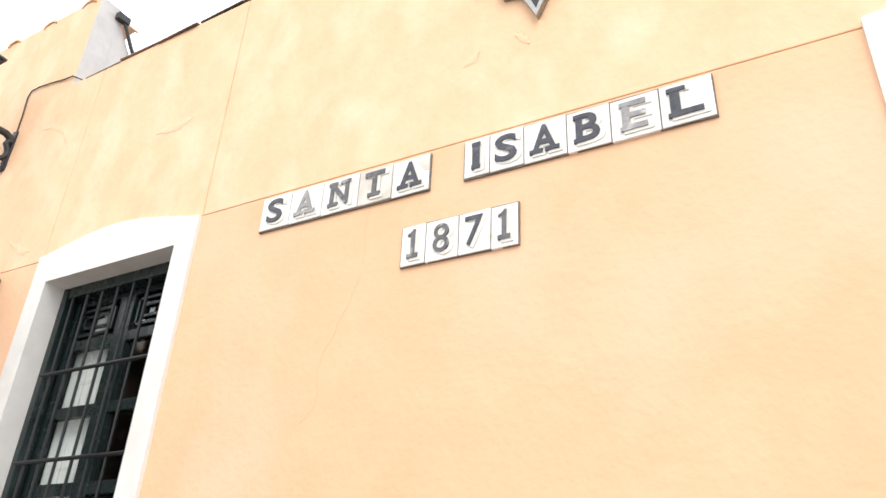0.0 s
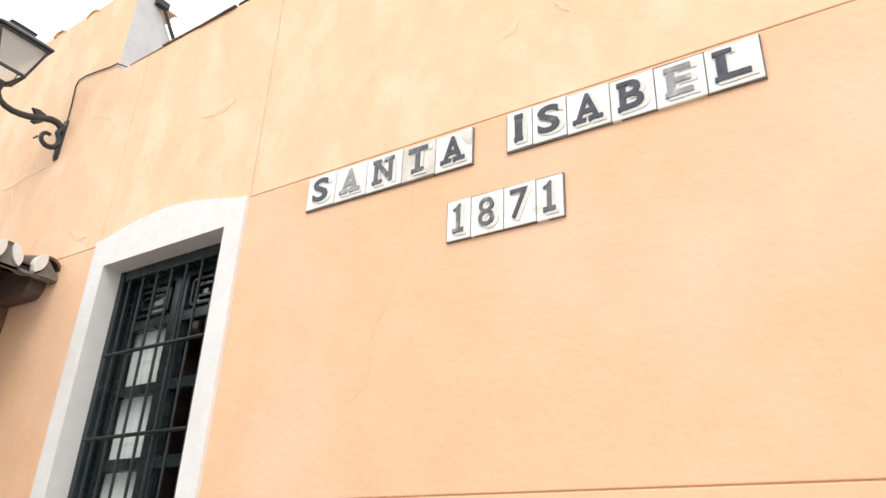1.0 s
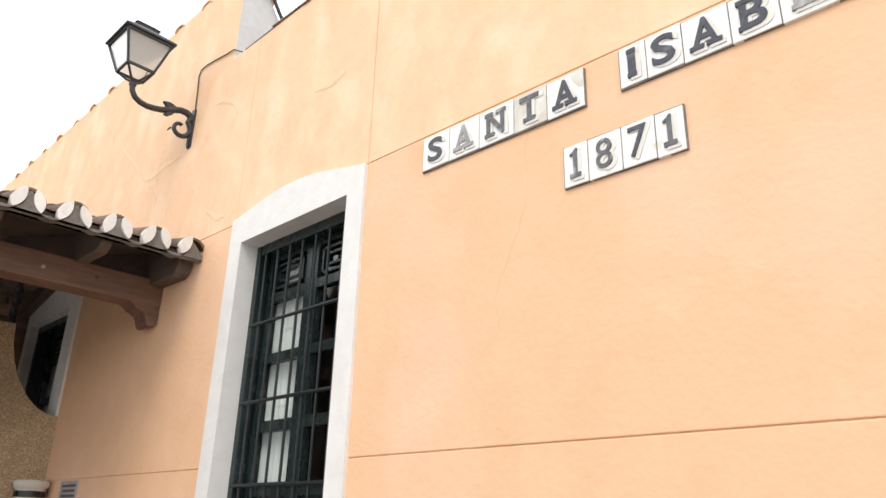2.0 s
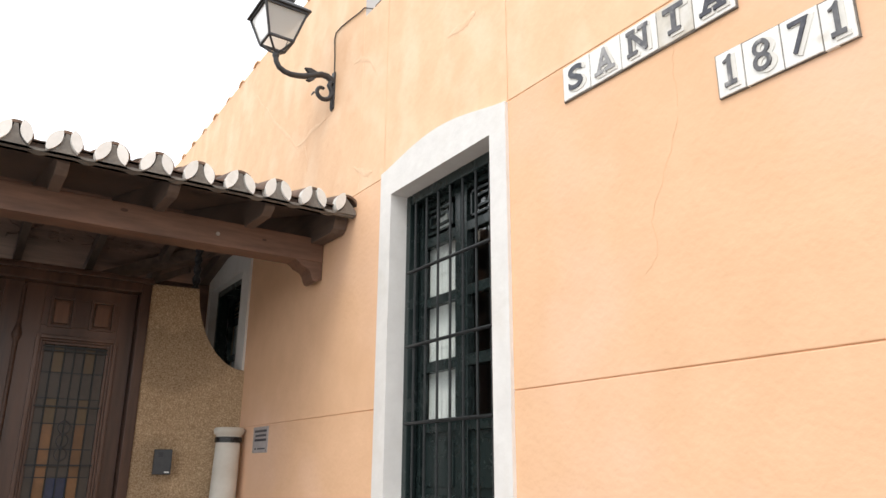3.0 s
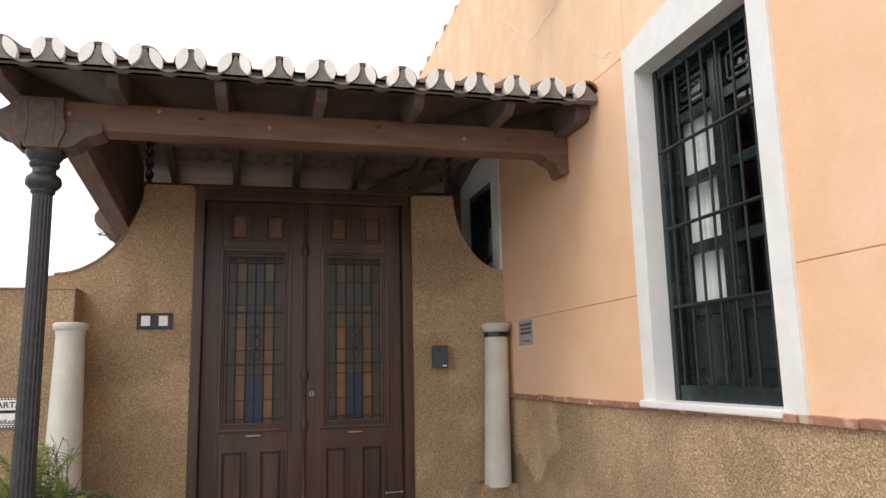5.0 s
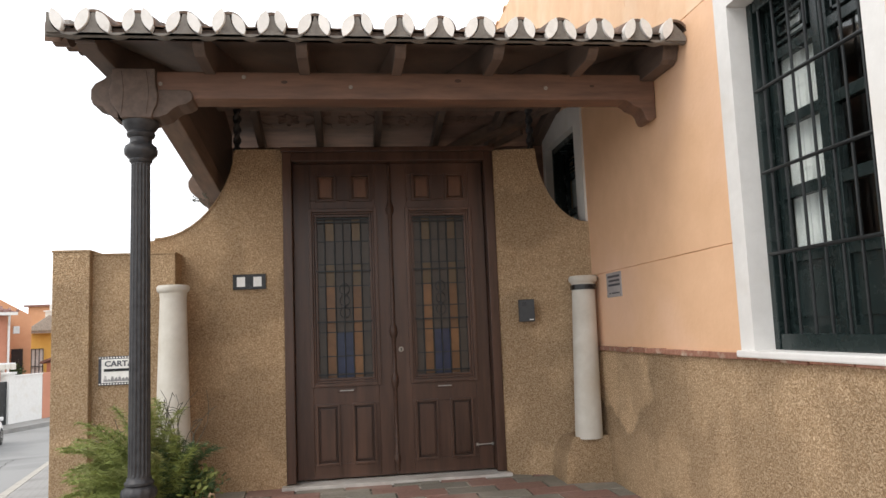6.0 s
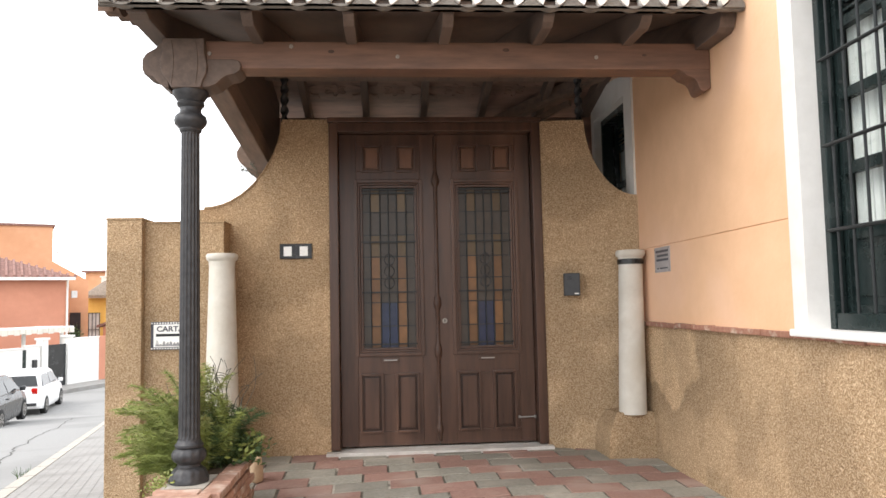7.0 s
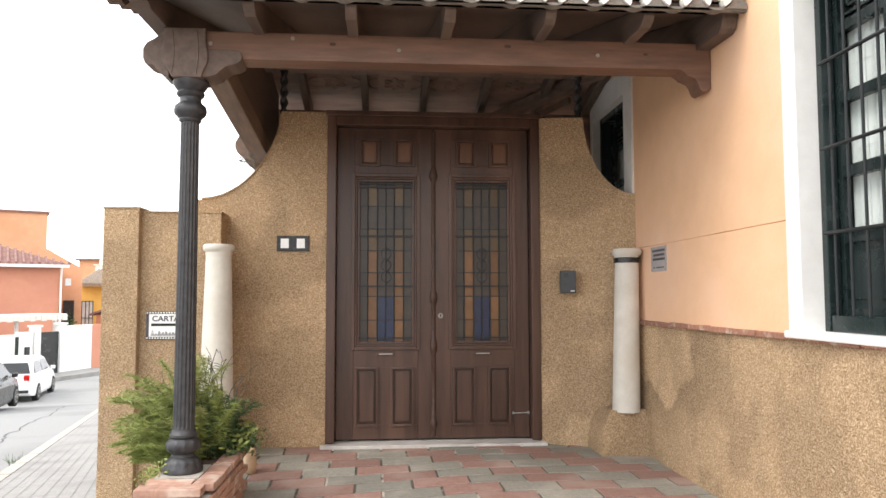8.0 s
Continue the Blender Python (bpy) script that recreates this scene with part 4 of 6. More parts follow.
part("saddle_scroll", bm, TIMBERSHADE, canopy, bevel=0.006)
bm = bmesh.new()
prism(bm, [(-0.99, 2.436), (-0.945, 2.44), (-0.905, 2.455), (-0.875, 2.485), (-0.845, 2.505), (-0.80, 2.515), (-0.77, 2.535), (-0.762, 2.565), (-0.775, 2.592), (-0.81, 2.60), (-0.99, 2.60)], "y", 4.415, 4.595)
part("saddle_scroll", bm, TIMBERSHADE, canopy, bevel=0.006)
for x in (-1.15, -1.015):
    bm = bmesh.new()
    tube(bm, [(x + 0.012 * math.sin(3.1 * f), 4.395, 2.45 + 0.25 * f) for f in (k / 8 for k in range(9))], 0.004, 6)
    part("saddle_moulding", bm, TIMBERSHADE, canopy, smooth=True)
# corbel where the front beam meets the wall
bm = bmesh.new()
prism(bm, [(WX - 0.003, 2.442), (2.004, 2.428), (1.983, 2.420), (1.966, 2.426), (1.954, 2.448), (1.946, 2.477), (1.929, 2.499), (1.901, 2.512), (1.878, 2.520), (1.867, 2.534), (1.849, 2.545), (1.832, 2.555), (WX - 0.003, 2.555)], "y", 4.445, 4.595)
part("wall_corbel", bm, WOOD, canopy, "carved S-shaped corbel", bevel=0.005)
# rafters with shaped tails
RX = [-1.24, -0.67, -0.13, 0.41, 0.965, 1.515, 1.985]
for k, x in enumerate(RX):
    bm = bmesh.new()
    w = 0.031 if k not in (0, 6) else 0.05
    x1 = min(x + w, WX - 0.005)
    zf = soffit_z(4.08)
    low = {0: 2.722, 6: 2.668}.get(k, 2.692)
    prism(bm, [(4.08, zf), (4.085, zf - 0.045), (4.11, low + 0.02), (4.15, low), (4.60, low + 0.01), (YR, ZR - 0.115), (YB - 0.05, soffit_z(YB - 0.05) - 0.115), (YB - 0.05, soffit_z(YB - 0.05) - 0.002), (YR, ZR - 0.002)], "x", x - w, x1)
    part("rafter", bm, TIMBERSHADE, canopy, bevel=0.005)
# boards above the rafters, with carved rosettes between them
# front slope: eave shade is put into the board colour
bm = bmesh.new()
prism(bm, [(YF, ZE), (YR - 0.001, ZR), (YR - 0.001, ZR + 0.025), (YF, ZE + 0.022)], "x", CX0, CX1)
part("eave_board", bm, TIMBERSHADE, canopy, "eave boards coloured darker for the shade under the eave")
# back slope: a lighter timber colour carries the brighter light there
bm = bmesh.new()
prism(bm, [(YR, ZR), (YB, soffit_z(YB)), (YB, soffit_z(YB) + 0.022), (YR, ZR + 0.025)], "x", CX0, CX1)
part("ceiling_board", bm, SOFFIT, canopy, "brown carved timber ceiling boards")
rng = random.Random(11)
for x0, x1 in list(zip(RX, RX[1:]))[1:5]:
    cx, hw = (x0 + x1) / 2, (x1 - x0) / 2 - 0.06
    for yc in (6.42, 6.78):
        def lay(u, v):
            return (cx + u, yc + v, soffit_z(yc + v) - 0.003)
        bm = bmesh.new()
        loop = [(0.035 + 0.068 * abs(math.sin(3 * q))) for q in (2 * math.pi * i / 72 for i in range(73))]
        tube(bm, [lay(r * math.cos(2 * math.pi * i / 72), r * math.sin(2 * math.pi * i / 72)) for i, r in enumerate(loop)], 0.006, 5)
        part("carved_rosette", bm, SOFFIT, canopy, smooth=True)
        for sx in (-1, 1):
            for sy in (-1, 1):
                bm = bmesh.new()
                curl = [(hw * (0.95 - 0.25 * f) + 0.035 * (1 - f) * math.cos(7 * f), 0.03 + 0.11 * f + 0.035 * (1 - f) * math.sin(7 * f)) for f in (i / 14 for i in range(15))]
                tube(bm, [lay(sx * p, sy * q) for p, q in curl], 0.006, 5, 0.6)
                part("carved_scroll", bm, SOFFIT, canopy, smooth=True)
# ridge plate on two twisted posts standing on the gate wall
bm = bmesh.new()
box(bm, -0.95, 1.93, 6.18, 6.30, 3.05, 3.16)
part("ridge_plate", bm, WOODY, canopy, bevel=0.006)
for x in (-0.775, 1.69):
    bm = bmesh.new()
    prev = None
    n = 12
    for k in range(31):
        z = 2.69 + (3.05 - 2.69) * k / 30
        tw = k * 0.42
        ring = [bm.verts.new((x + (0.026 + 0.009 * math.cos(2 * (a - tw))) * math.cos(a), 6.24 + (0.026 + 0.009 * math.cos(2 * (a - tw))) * math.sin(a), z)) for a in (2 * math.pi * i / n for i in range(n))]
        if prev:
            for i in range(n):
                bm.faces.new((prev[i], prev[(i + 1) % n], ring[(i + 1) % n], ring[i]))
        prev = ring
    part("twisted_post", bm, IRON, canopy, "black twisted short post", smooth=True)
# diagonal hip timbers towards the house wall
for (p, q, r) in (((1.95, 6.35, 3.15), (1.12, 7.2, 2.92), 0.055), ((1.75, 6.75, 2.99), (1.35, 7.3, 2.87), 0.028)):
    bm = bmesh.new()
    a, b = Vector(p), Vector(q)
    side = (b - a).cross(Vector((0, 0, 1))).normalized() * r * 0.7
    up = Vector((0, 0, r))
    va = [bm.verts.new(a + s * side + u * up) for s, u in ((-1, -1), (1, -1), (1, 1), (-1, 1))]
    vb = [bm.verts.new(b + s * side + u * up) for s, u in ((-1, -1), (1, -1), (1, 1), (-1, 1))]
    for i in range(4):
        bm.faces.new((va[i], va[(i + 1) % 4], vb[(i + 1) % 4], vb[i]))
    bm.faces.new(va)
    bm.faces.new(vb)
    part("hip_timber", bm, WOODY, canopy)
# scalloped tile undersides along the open verge
bm = bmesh.new()
lower, upper = [], []
for k in range(120):
    y = YF + 0.10 + (YB - YF - 0.13) * k / 119
    lower.append((y, soffit_z(y) + 0.004 - 0.05 * abs(math.sin(y * math.pi / 0.19))))
    upper.append((y, soffit_z(y) + 0.07))
prism(bm, lower + upper[::-1], "x", CX0 - 0.05, CX0 + 0.03)
part("verge_tiles", bm, TERRACOTTA, canopy)
# edge boards
bm = bmesh.new()
box(bm, CX0, CX1, 3.99, 4.02, 2.738, 2.757)
part("fascia", bm, EAVEMORTAR, canopy, "dark grey mortared fascia strip", bevel=0.003)
# barrel tiles: channels, covers, whitewashed ends
PITCH, R = 0.2235, 0.098
XP = [1.851 - PITCH * k for k in range(15)]
ZP = 2.834
bm = bmesh.new()
xs = [CX0 + 0.01 + (CX1 - CX0 - 0.014) * i / 360 for i in range(361)]
tops = []
for x in xs:
    dx = min(abs(x - p) for p in XP)
    top = 2.854 - 1.1 * max(0, x - 1.95)
    tops.append(min(top, ZP - math.sqrt(max(0, R * R - dx * dx)) - 0.001) if dx < R else top)
prism(bm, [(x, 2.748) for x in xs] + [(x, z) for x, z in zip(xs[::-1], tops[::-1])], "y", 3.975, 4.04)
part("eave_mortar", bm, EAVEMORTAR, canopy, "grey mortar bedding under the tiles")


def half_pipe(r, t, length, up, slope, name, material, n=10, small=0.86):
    """A tapered barrel tile that climbs along +y from the origin at the given slope."""
    bm = bmesh.new()
    rings = []
    for y, s in ((0, 1.0), (length, small)):
        o, i = [], []
        for k in range(n + 1):
            a = math.pi * k / n
            for rr, lst in ((r * s, o), ((r - t) * s, i)):
                lst.append(bm.verts.new((rr * math.cos(a), y, up * rr * math.sin(a) + slope * y)))
        rings.append((o, i))
    (o0, i0), (o1, i1) = rings
    for k in range(n):
        bm.faces.new((o0[k], o0[k + 1], o1[k + 1], o1[k]))
        bm.faces.new((i0[k], i1[k], i1[k + 1], i0[k + 1]))
        bm.faces.new((o0[k], i0[k], i0[k + 1], o0[k + 1]))
        bm.faces.new((o1[k], o1[k + 1], i1[k + 1], i1[k]))
    for k in (0, n):
        bm.faces.new((o0[k], o1[k], i1[k], i0[k]))
    return finish(bm, name, material, 0, True)


def lobes(name):
    """The whitewashed mouth of a channel tile: a disc with a slit up the middle."""
    bm = bmesh.new()
    for s, rc in ((-1, 0.079), (1, 0.084)):
        cx, cz = s * PITCH / 2, -0.042
        rim = [(s * (R - 0.003) * math.cos(a), (R - 0.003) * math.sin(a)) for a in (-1.45 + 2.1 * i / 60 for i in range(61))]
        rim = [p for p in rim if (p[0] - cx) ** 2 + (p[1] - cz) ** 2 <= rc * rc]
        crown = [(cx - s * rc * math.cos(a), cz + rc * math.sin(a)) for a in (1.45 - 2.6 * i / 60 for i in range(61))]
        crown = [p for p in crown if p[0] ** 2 + p[1] ** 2 <= (R - 0.003) ** 2]
        prism(bm, rim[::3] + crown[::3], "y", 0.0, 0.05)
    return finish(bm, name, LIME, 0.003)


me_pan = half_pipe(R, 0.014, 0.46, -0.45, SF, "channel_tile", TERRACOTTA)
me_cov = half_pipe(0.084, 0.015, 0.46, 1, SF, "cover_tile", TERRACOTTA, 14)
me_panb = half_pipe(R, 0.014, 0.46, -0.45, SB, "channel_tile", TERRACOTTA)
me_covb = half_pipe(0.082, 0.014, 0.46, 1, SB, "cover_tile", TERRACOTTA)
me_lobe = lobes("tile_mouth")
for x in XP:
    if x > CX0 + 0.05:
        ob = piece("tile_mouth", me_lobe, (x + rng.uniform(-0.004, 0.004), 3.965 + rng.uniform(-0.012, 0.006), ZP + rng.uniform(-0.004, 0.006)), canopy)
        ob.rotation_euler = (0, rng.uniform(-0.12, 0.12), rng.uniform(-0.06, 0.06))
    for r in range(5):
        y = 3.98 + r * 0.395
        jit = rng.uniform(-0.008, 0.008)
        piece("channel_tile", me_pan, (x + jit * 0.4, y + 0.012, ZP + SF * (y - 3.98) + 0.004 * r), canopy, rng.uniform(-0.01, 0.01))
        piece("cover_tile", me_cov, (x + PITCH / 2 + jit * 0.5, y + 0.002, ZP - 0.042 + SF * (y - 3.98) + 0.006 * r), canopy, rng.uniform(-0.03, 0.03))
    for r in range(4):
        y = YB + 0.04 - r * 0.385
        z = ZP + 0.189 + SB * (YB + 0.04 - y)
        piece("channel_tile", me_panb, (x, y, z), canopy, math.pi)
        piece("cover_tile", me_covb, (x + PITCH / 2, y, z - 0.05), canopy, math.pi + rng.uniform(-0.03, 0.03))
bm = bmesh.new()
for k in range(9):
    x = CX0 + 0.2 + k * 0.39
    pts = [(YR + 0.1 * math.cos(a), ZR + 0.13 + 0.09 * math.sin(a)) for a in (math.pi * i / 10 for i in range(11))]
    pts += [(YR + 0.085 * math.cos(a), ZR + 0.13 + 0.075 * math.sin(a)) for a in (math.pi * (10 - i) / 10 for i in range(11))]
    prism(bm, pts, "x", x - 0.2, x + 0.19)
part("ridge_tile", bm, TERRACOTTA, canopy)
bm = bmesh.new()
prism(bm, [(YF + 0.02, ZE + 0.03), (YR, ZR + 0.035), (YB, soffit_z(YB) + 0.03), (YB, soffit_z(YB) + 0.09), (YR, ZR + 0.11), (YF + 0.02, ZE + 0.075)], "x", CX0 + 0.02, CX0 + 0.1)
part("verge_mortar", bm, MORTAR, canopy)

# dry weed in the coping of the gate wall
bm = bmesh.new()
wr = random.Random(5)
for k in range(9):
    p = Vector((-1.01 + wr.uniform(-0.03, 0.02), 6.28 + wr.uniform(-0.03, 0.03), 2.245))
    q = p + Vector((wr.uniform(-0.13, -0.03), wr.uniform(-0.04, 0.04), wr.uniform(0.05, 0.11)))
    m = (p + q) / 2 + Vector((0.01, 0, 0.02))
    tube(bm, [p, m, q], 0.003, 4)
    for f in (0.5, 0.75, 1.0):
        c = m.lerp(q, f)
        tube(bm, [c, c + Vector((wr.uniform(-0.02, 0.02), 0.0, wr.uniform(0.006, 0.02)))], 0.0035, 4)
whole("dry_weed", bm, TWIG, "small dry grey weed growing from the gate wall coping", "weed")

# ---------------------------------------------------------------- cast-iron post
post = thing("porch_post", (-1.067, 4.50, 0.21), "black fluted cast-iron post standing on the brick planter", "post")
PX, PY = -1.067, 4.50
bm = bmesh.new()
revolve(bm, [(0.102, 0.208), (0.108, 0.214), (0.109, 0.232), (0.102, 0.246), (0.098, 0.262), (0.090, 0.278), (0.076, 0.290), (0.064, 0.298), (0.062, 0.312), (0.070, 0.320), (0.084, 0.330), (0.093, 0.346), (0.095, 0.364), (0.090, 0.382),
             (0.078, 0.394), (0.070, 0.400), (0.077, 0.408), (0.077, 0.420), (0.068, 0.428), (0.062, 0.446)], PX, PY, 48, lambda z: 0.005 if 0.325 < z < 0.385 or 0.24 < z < 0.285 else 0)
part("base", bm, IRON, post, smooth=True)
bm = bmesh.new()
revolve(bm, [(0.060, 0.445)] + [(0.0585 - 0.0075 * k / 12, 0.47 + 1.70 * k / 12) for k in range(13)] + [(0.051, 2.19)], PX, PY, 64, lambda z: 0.0045 if 0.46 < z < 2.18 else 0)
part("shaft", bm, IRON, post, "fluted shaft")
bm = bmesh.new()
revolve(bm, [(0.054, 2.19), (0.062, 2.20), (0.062, 2.212), (0.072, 2.222), (0.088, 2.24), (0.092, 2.26), (0.086, 2.285), (0.068, 2.30), (0.060, 2.31), (0.060, 2.335), (0.074, 2.345), (0.078, 2.36), (0.072, 2.372), (0.086, 2.392), (0.098, 2.41), (0.100, 2.431)], PX, PY, 40)
part("capital", bm, IRON, post, smooth=True)

# ---------------------------------------------------------------- brick planter
planter = thing("brick_planter", (-1.02, 4.6, -0.05), "low brick planter with mortar joints holding green plants", "planter")
bm = bmesh.new()
box(bm, -1.19, -0.853, 4.14, 5.11, -0.5, 0.145)
part("core", bm, MORTAR, planter)
part("soil", bm_box(-1.10, -0.95, 4.72, 5.04, 0.14, 0.20), SOIL, planter)
part("post_pad", bm_box(-1.18, -0.945, 4.345, 4.66, 0.14, 0.2105), KERB, planter, "pale mortar pad")
me_h = finish(bm_box(-0.115, 0.115, -0.055, 0.055, -0.021, 0.021), "brick", PLANTERBRICK, 0.006)
me_half = finish(bm_box(-0.054, 0.054, -0.055, 0.055, -0.021, 0.021), "brick", PLANTERBRICK, 0.006)
for r in range(9):
    z = 0.123 - r * 0.052
    for k in range(5):
        y = 4.24 + k * 0.243 - (0.12 if r % 2 else 0)
        if 4.12 < y < 5.1:
            piece("brick", me_h, (-0.895 + rng.uniform(-0.004, 0.004), y, z), planter, math.pi / 2 + rng.uniform(-0.02, 0.02))
    for x, m in (((-0.957, me_h), (-1.132, me_half)) if r % 2 else ((-0.899, me_half), (-1.075, me_h))):
        piece("brick", m, (x, 4.175 + rng.uniform(-0.004, 0.004), z), planter, rng.uniform(-0.02, 0.02))
for k in range(4):
    piece("brick", me_h, (-0.887, 4.345 + k * 0.245, 0.187 + rng.uniform(-0.003, 0.003)), planter, math.pi / 2 + rng.uniform(-0.03, 0.03))
for x, m in ((-1.0, me_h), (-1.167, me_half)):
    piece("brick", m, (x + 0.01, 4.165, 0.188), planter, rng.uniform(-0.02, 0.02))
piece("brick", me_h, (-1.07, 4.284, 0.1865), planter, rng.uniform(-0.02, 0.02))
for k in range(3):
    piece("brick", me_h, (-1.15, 4.40 + k * 0.25, 0.187), planter, math.pi / 2 + rng.uniform(-0.03, 0.03))
# small beige stone at the planter's end
bm = bmesh.new()
revolve(bm, [(0.03, -0.05), (0.044, -0.04), (0.05, -0.02), (0.048, 0.03), (0.042, 0.08), (0.037, 0.12), (0.02, 0.135)], -0.885, 5.54, 20)
whole("stone_stub", bm, BEIGESTONE, "small beige stone stub beside the brick planter", "stone", smooth=True)

# ---------------------------------------------------------------- plants


def strips(name, quads, material, parent):
    v = np.array(quads).reshape(-1, 3)
    f = np.arange(len(v)).reshape(-1, 4)
    me = bpy.data.meshes.new(name)
    me.from_pydata(v.tolist(), [], f.tolist())
    me.materials.append(material)
    return under(new(name, me), parent)


def fern(at, stems, length, needles, rs, spread, lean):
    """Arching stems that carry a haze of short fine needles."""
    g = np.random.RandomState(rs)
    quads, lines = [], []
    for _ in range(stems):
        az = g.uniform(0, 2 * math.pi)
        out = g.uniform(0.15, 1.0) * spread
        L = length * g.uniform(0.55, 1.1)
        d = np.array([math.cos(az) * out + lean[0], math.sin(az) * out * 0.8 + lean[1], 1.0])
        d /= np.linalg.norm(d)
        p = np.array(at) + g.normal(0, 0.05, 3) * (1, 1, 0.2)
        path = [p.copy()]
        for k in range(10):
            d = d + np.array([lean[0] * 0.1, 0, -0.15 * (0.3 + k / 9)]) + g.normal(0, 0.05, 3)
            d /= np.linalg.norm(d)
            p = p + d * L / 10
            path.append(p.copy())
        lines.append(path)
        for k in range(2, 10):
            for _ in range(needles):
                f = g.uniform()
                q = path[k] * (1 - f) + path[k + 1] * f
                w = g.normal(0, 1, 3)
                w[2] = abs(w[2]) * 0.5 - 0.1
                w /= np.linalg.norm(w)
                ln = g.uniform(0.03, 0.085) * (1.15 - 0.05 * k)
                tip = q + w * ln + np.array([0, 0, -0.012])
                s = np.cross(w, g.normal(0, 1, 3))
                s = s / np.linalg.norm(s) * g.uniform(0.0012, 0.0026)
                quads.append([q - s, q + s, tip + s * 0.3, tip - s * 0.3])
    return quads, lines


def leafy(at, count, size, rs, radii):
    """Small pointed leaves gathered in an uneven mound."""
    g = np.random.RandomState(rs)
    quads = []
    for _ in range(count):
        c = np.array(at) + g.normal(0, 0.45, 3) * radii
        a = g.normal(0, 1, 3)
        a[2] = abs(a[2]) * 0.6
        a /= np.linalg.norm(a)
        s = np.cross(a, g.normal(0, 1, 3))
        s /= np.linalg.norm(s)
        L, w = size * g.uniform(0.6, 1.3), size * g.uniform(0.16, 0.3)
        quads.append([c, c + a * L * 0.5 + s * w, c + a * L, c + a * L * 0.5 - s * w])
    return quads


bush = thing("fern_bush", (-1.15, 4.86, 0.2), "feathery bright green fern spilling over the brick planter", "plant")
q1, l1 = fern((-1.10, 4.86, 0.2), 84, 0.63, 64, 3, 0.50, (-0.17, 0.03))
q2, l2 = fern((-1.15, 4.74, 0.18), 56, 0.42, 58, 4, 0.6, (-0.42, 0.0))
strips("fronds", q1 + q2, FERN, bush)
bm = bmesh.new()
for path in l1 + l2:
    tube(bm, path, 0.0022, 4, 0.4)
part("stems", bm, FERN_DARK, bush)
bush2 = thing("leafy_plant", (-0.98, 4.95, 0.2), "dark green leafy plant with dry twigs in the planter", "plant")
q3, l3 = fern((-0.99, 4.93, 0.2), 38, 0.42, 36, 8, 0.42, (0.0, 0.1))
strips("fronds", q3, FERN_DARK, bush2)
strips("leaves", leafy((-0.92, 5.02, 0.27), 650, 0.05, 9, (0.17, 0.15, 0.10)) + leafy((-1.02, 4.95, 0.33), 420, 0.04, 12, (0.16, 0.14, 0.14)), FERN_DARK, bush2)
strips("young_leaves", leafy((-0.86, 5.0, 0.30), 330, 0.045, 10, (0.13, 0.14, 0.08)) + leafy((-1.2, 4.48, 0.20), 420, 0.024, 11, (0.09, 0.16, 0.06)), FERN, bush2)
g = random.Random(21)
for k in range(18):
    p = Vector((-1.04 + g.uniform(-0.08, 0.1), 5.05 + g.uniform(-0.05, 0.1), 0.25))
    d = Vector((g.uniform(-0.35, 0.15), g.uniform(-0.1, 0.3), 1)).normalized()
    pts = [p.copy()]
    for _ in range(9):
        d = (d + Vector((g.uniform(-0.45, 0.45), g.uniform(-0.3, 0.3), g.uniform(-0.35, 0.15)))).normalized()
        p = p + d * 0.072
        pts.append(p.copy())
    bm = bmesh.new()
    tube(bm, pts, 0.0035, 5, 0.5)
    part("twig", bm, TWIG, bush2, "dry bent twig")
for k in range(9):
    p = Vector((-1.0 + g.uniform(-0.08, 0.08), 5.1 + g.uniform(-0.08, 0.08), 0.35))
    rise, turn, wide = g.uniform(0.30, 0.50), g.choice((-1, -1, 1)), g.uniform(0.06, 0.14)
    bm = bmesh.new()
    tube(bm, [p + Vector((turn * wide * math.sin(2.6 * f) + 0.02 * math.sin(9 * f + k), 0.05 * f, rise * math.sin(1.9 * f))) for f in (q / 12 for q in range(13))], 0.004, 5, 0.5)
    part("twig", bm, TWIG, bush2, "dry curled twig")

# ---------------------------------------------------------------- ceramic name tiles on the ochre wall


def onto_wall(bm, y_left, z0, off):
    """Lays a drawing from the xy plane on to the ochre wall."""
    for v in bm.verts:
        u, h, w = v.co
        v.co = (WX - off - w, y_left - u, z0 + h)
    return bm


SERIFS = {"A": ((0.0, 0.34, 0), (0.62, 1.0, 0)), "N": ((0.0, 0.36, 0), (0.64, 1.0, 1), (0.0, 0.3, 1)), "T": ((0.28, 0.72, 0),), "I": ((0, 1, 0), (0, 1, 1)),
          "B": ((0.0, 0.3, 0), (0.0, 0.3, 1)), "E": ((0, 0.34, 0), (0, 0.34, 1)), "L": ((0, 0.42, 0), (0.0, 0.42, 1)), "1": ((0.14, 0.92, 0),)}


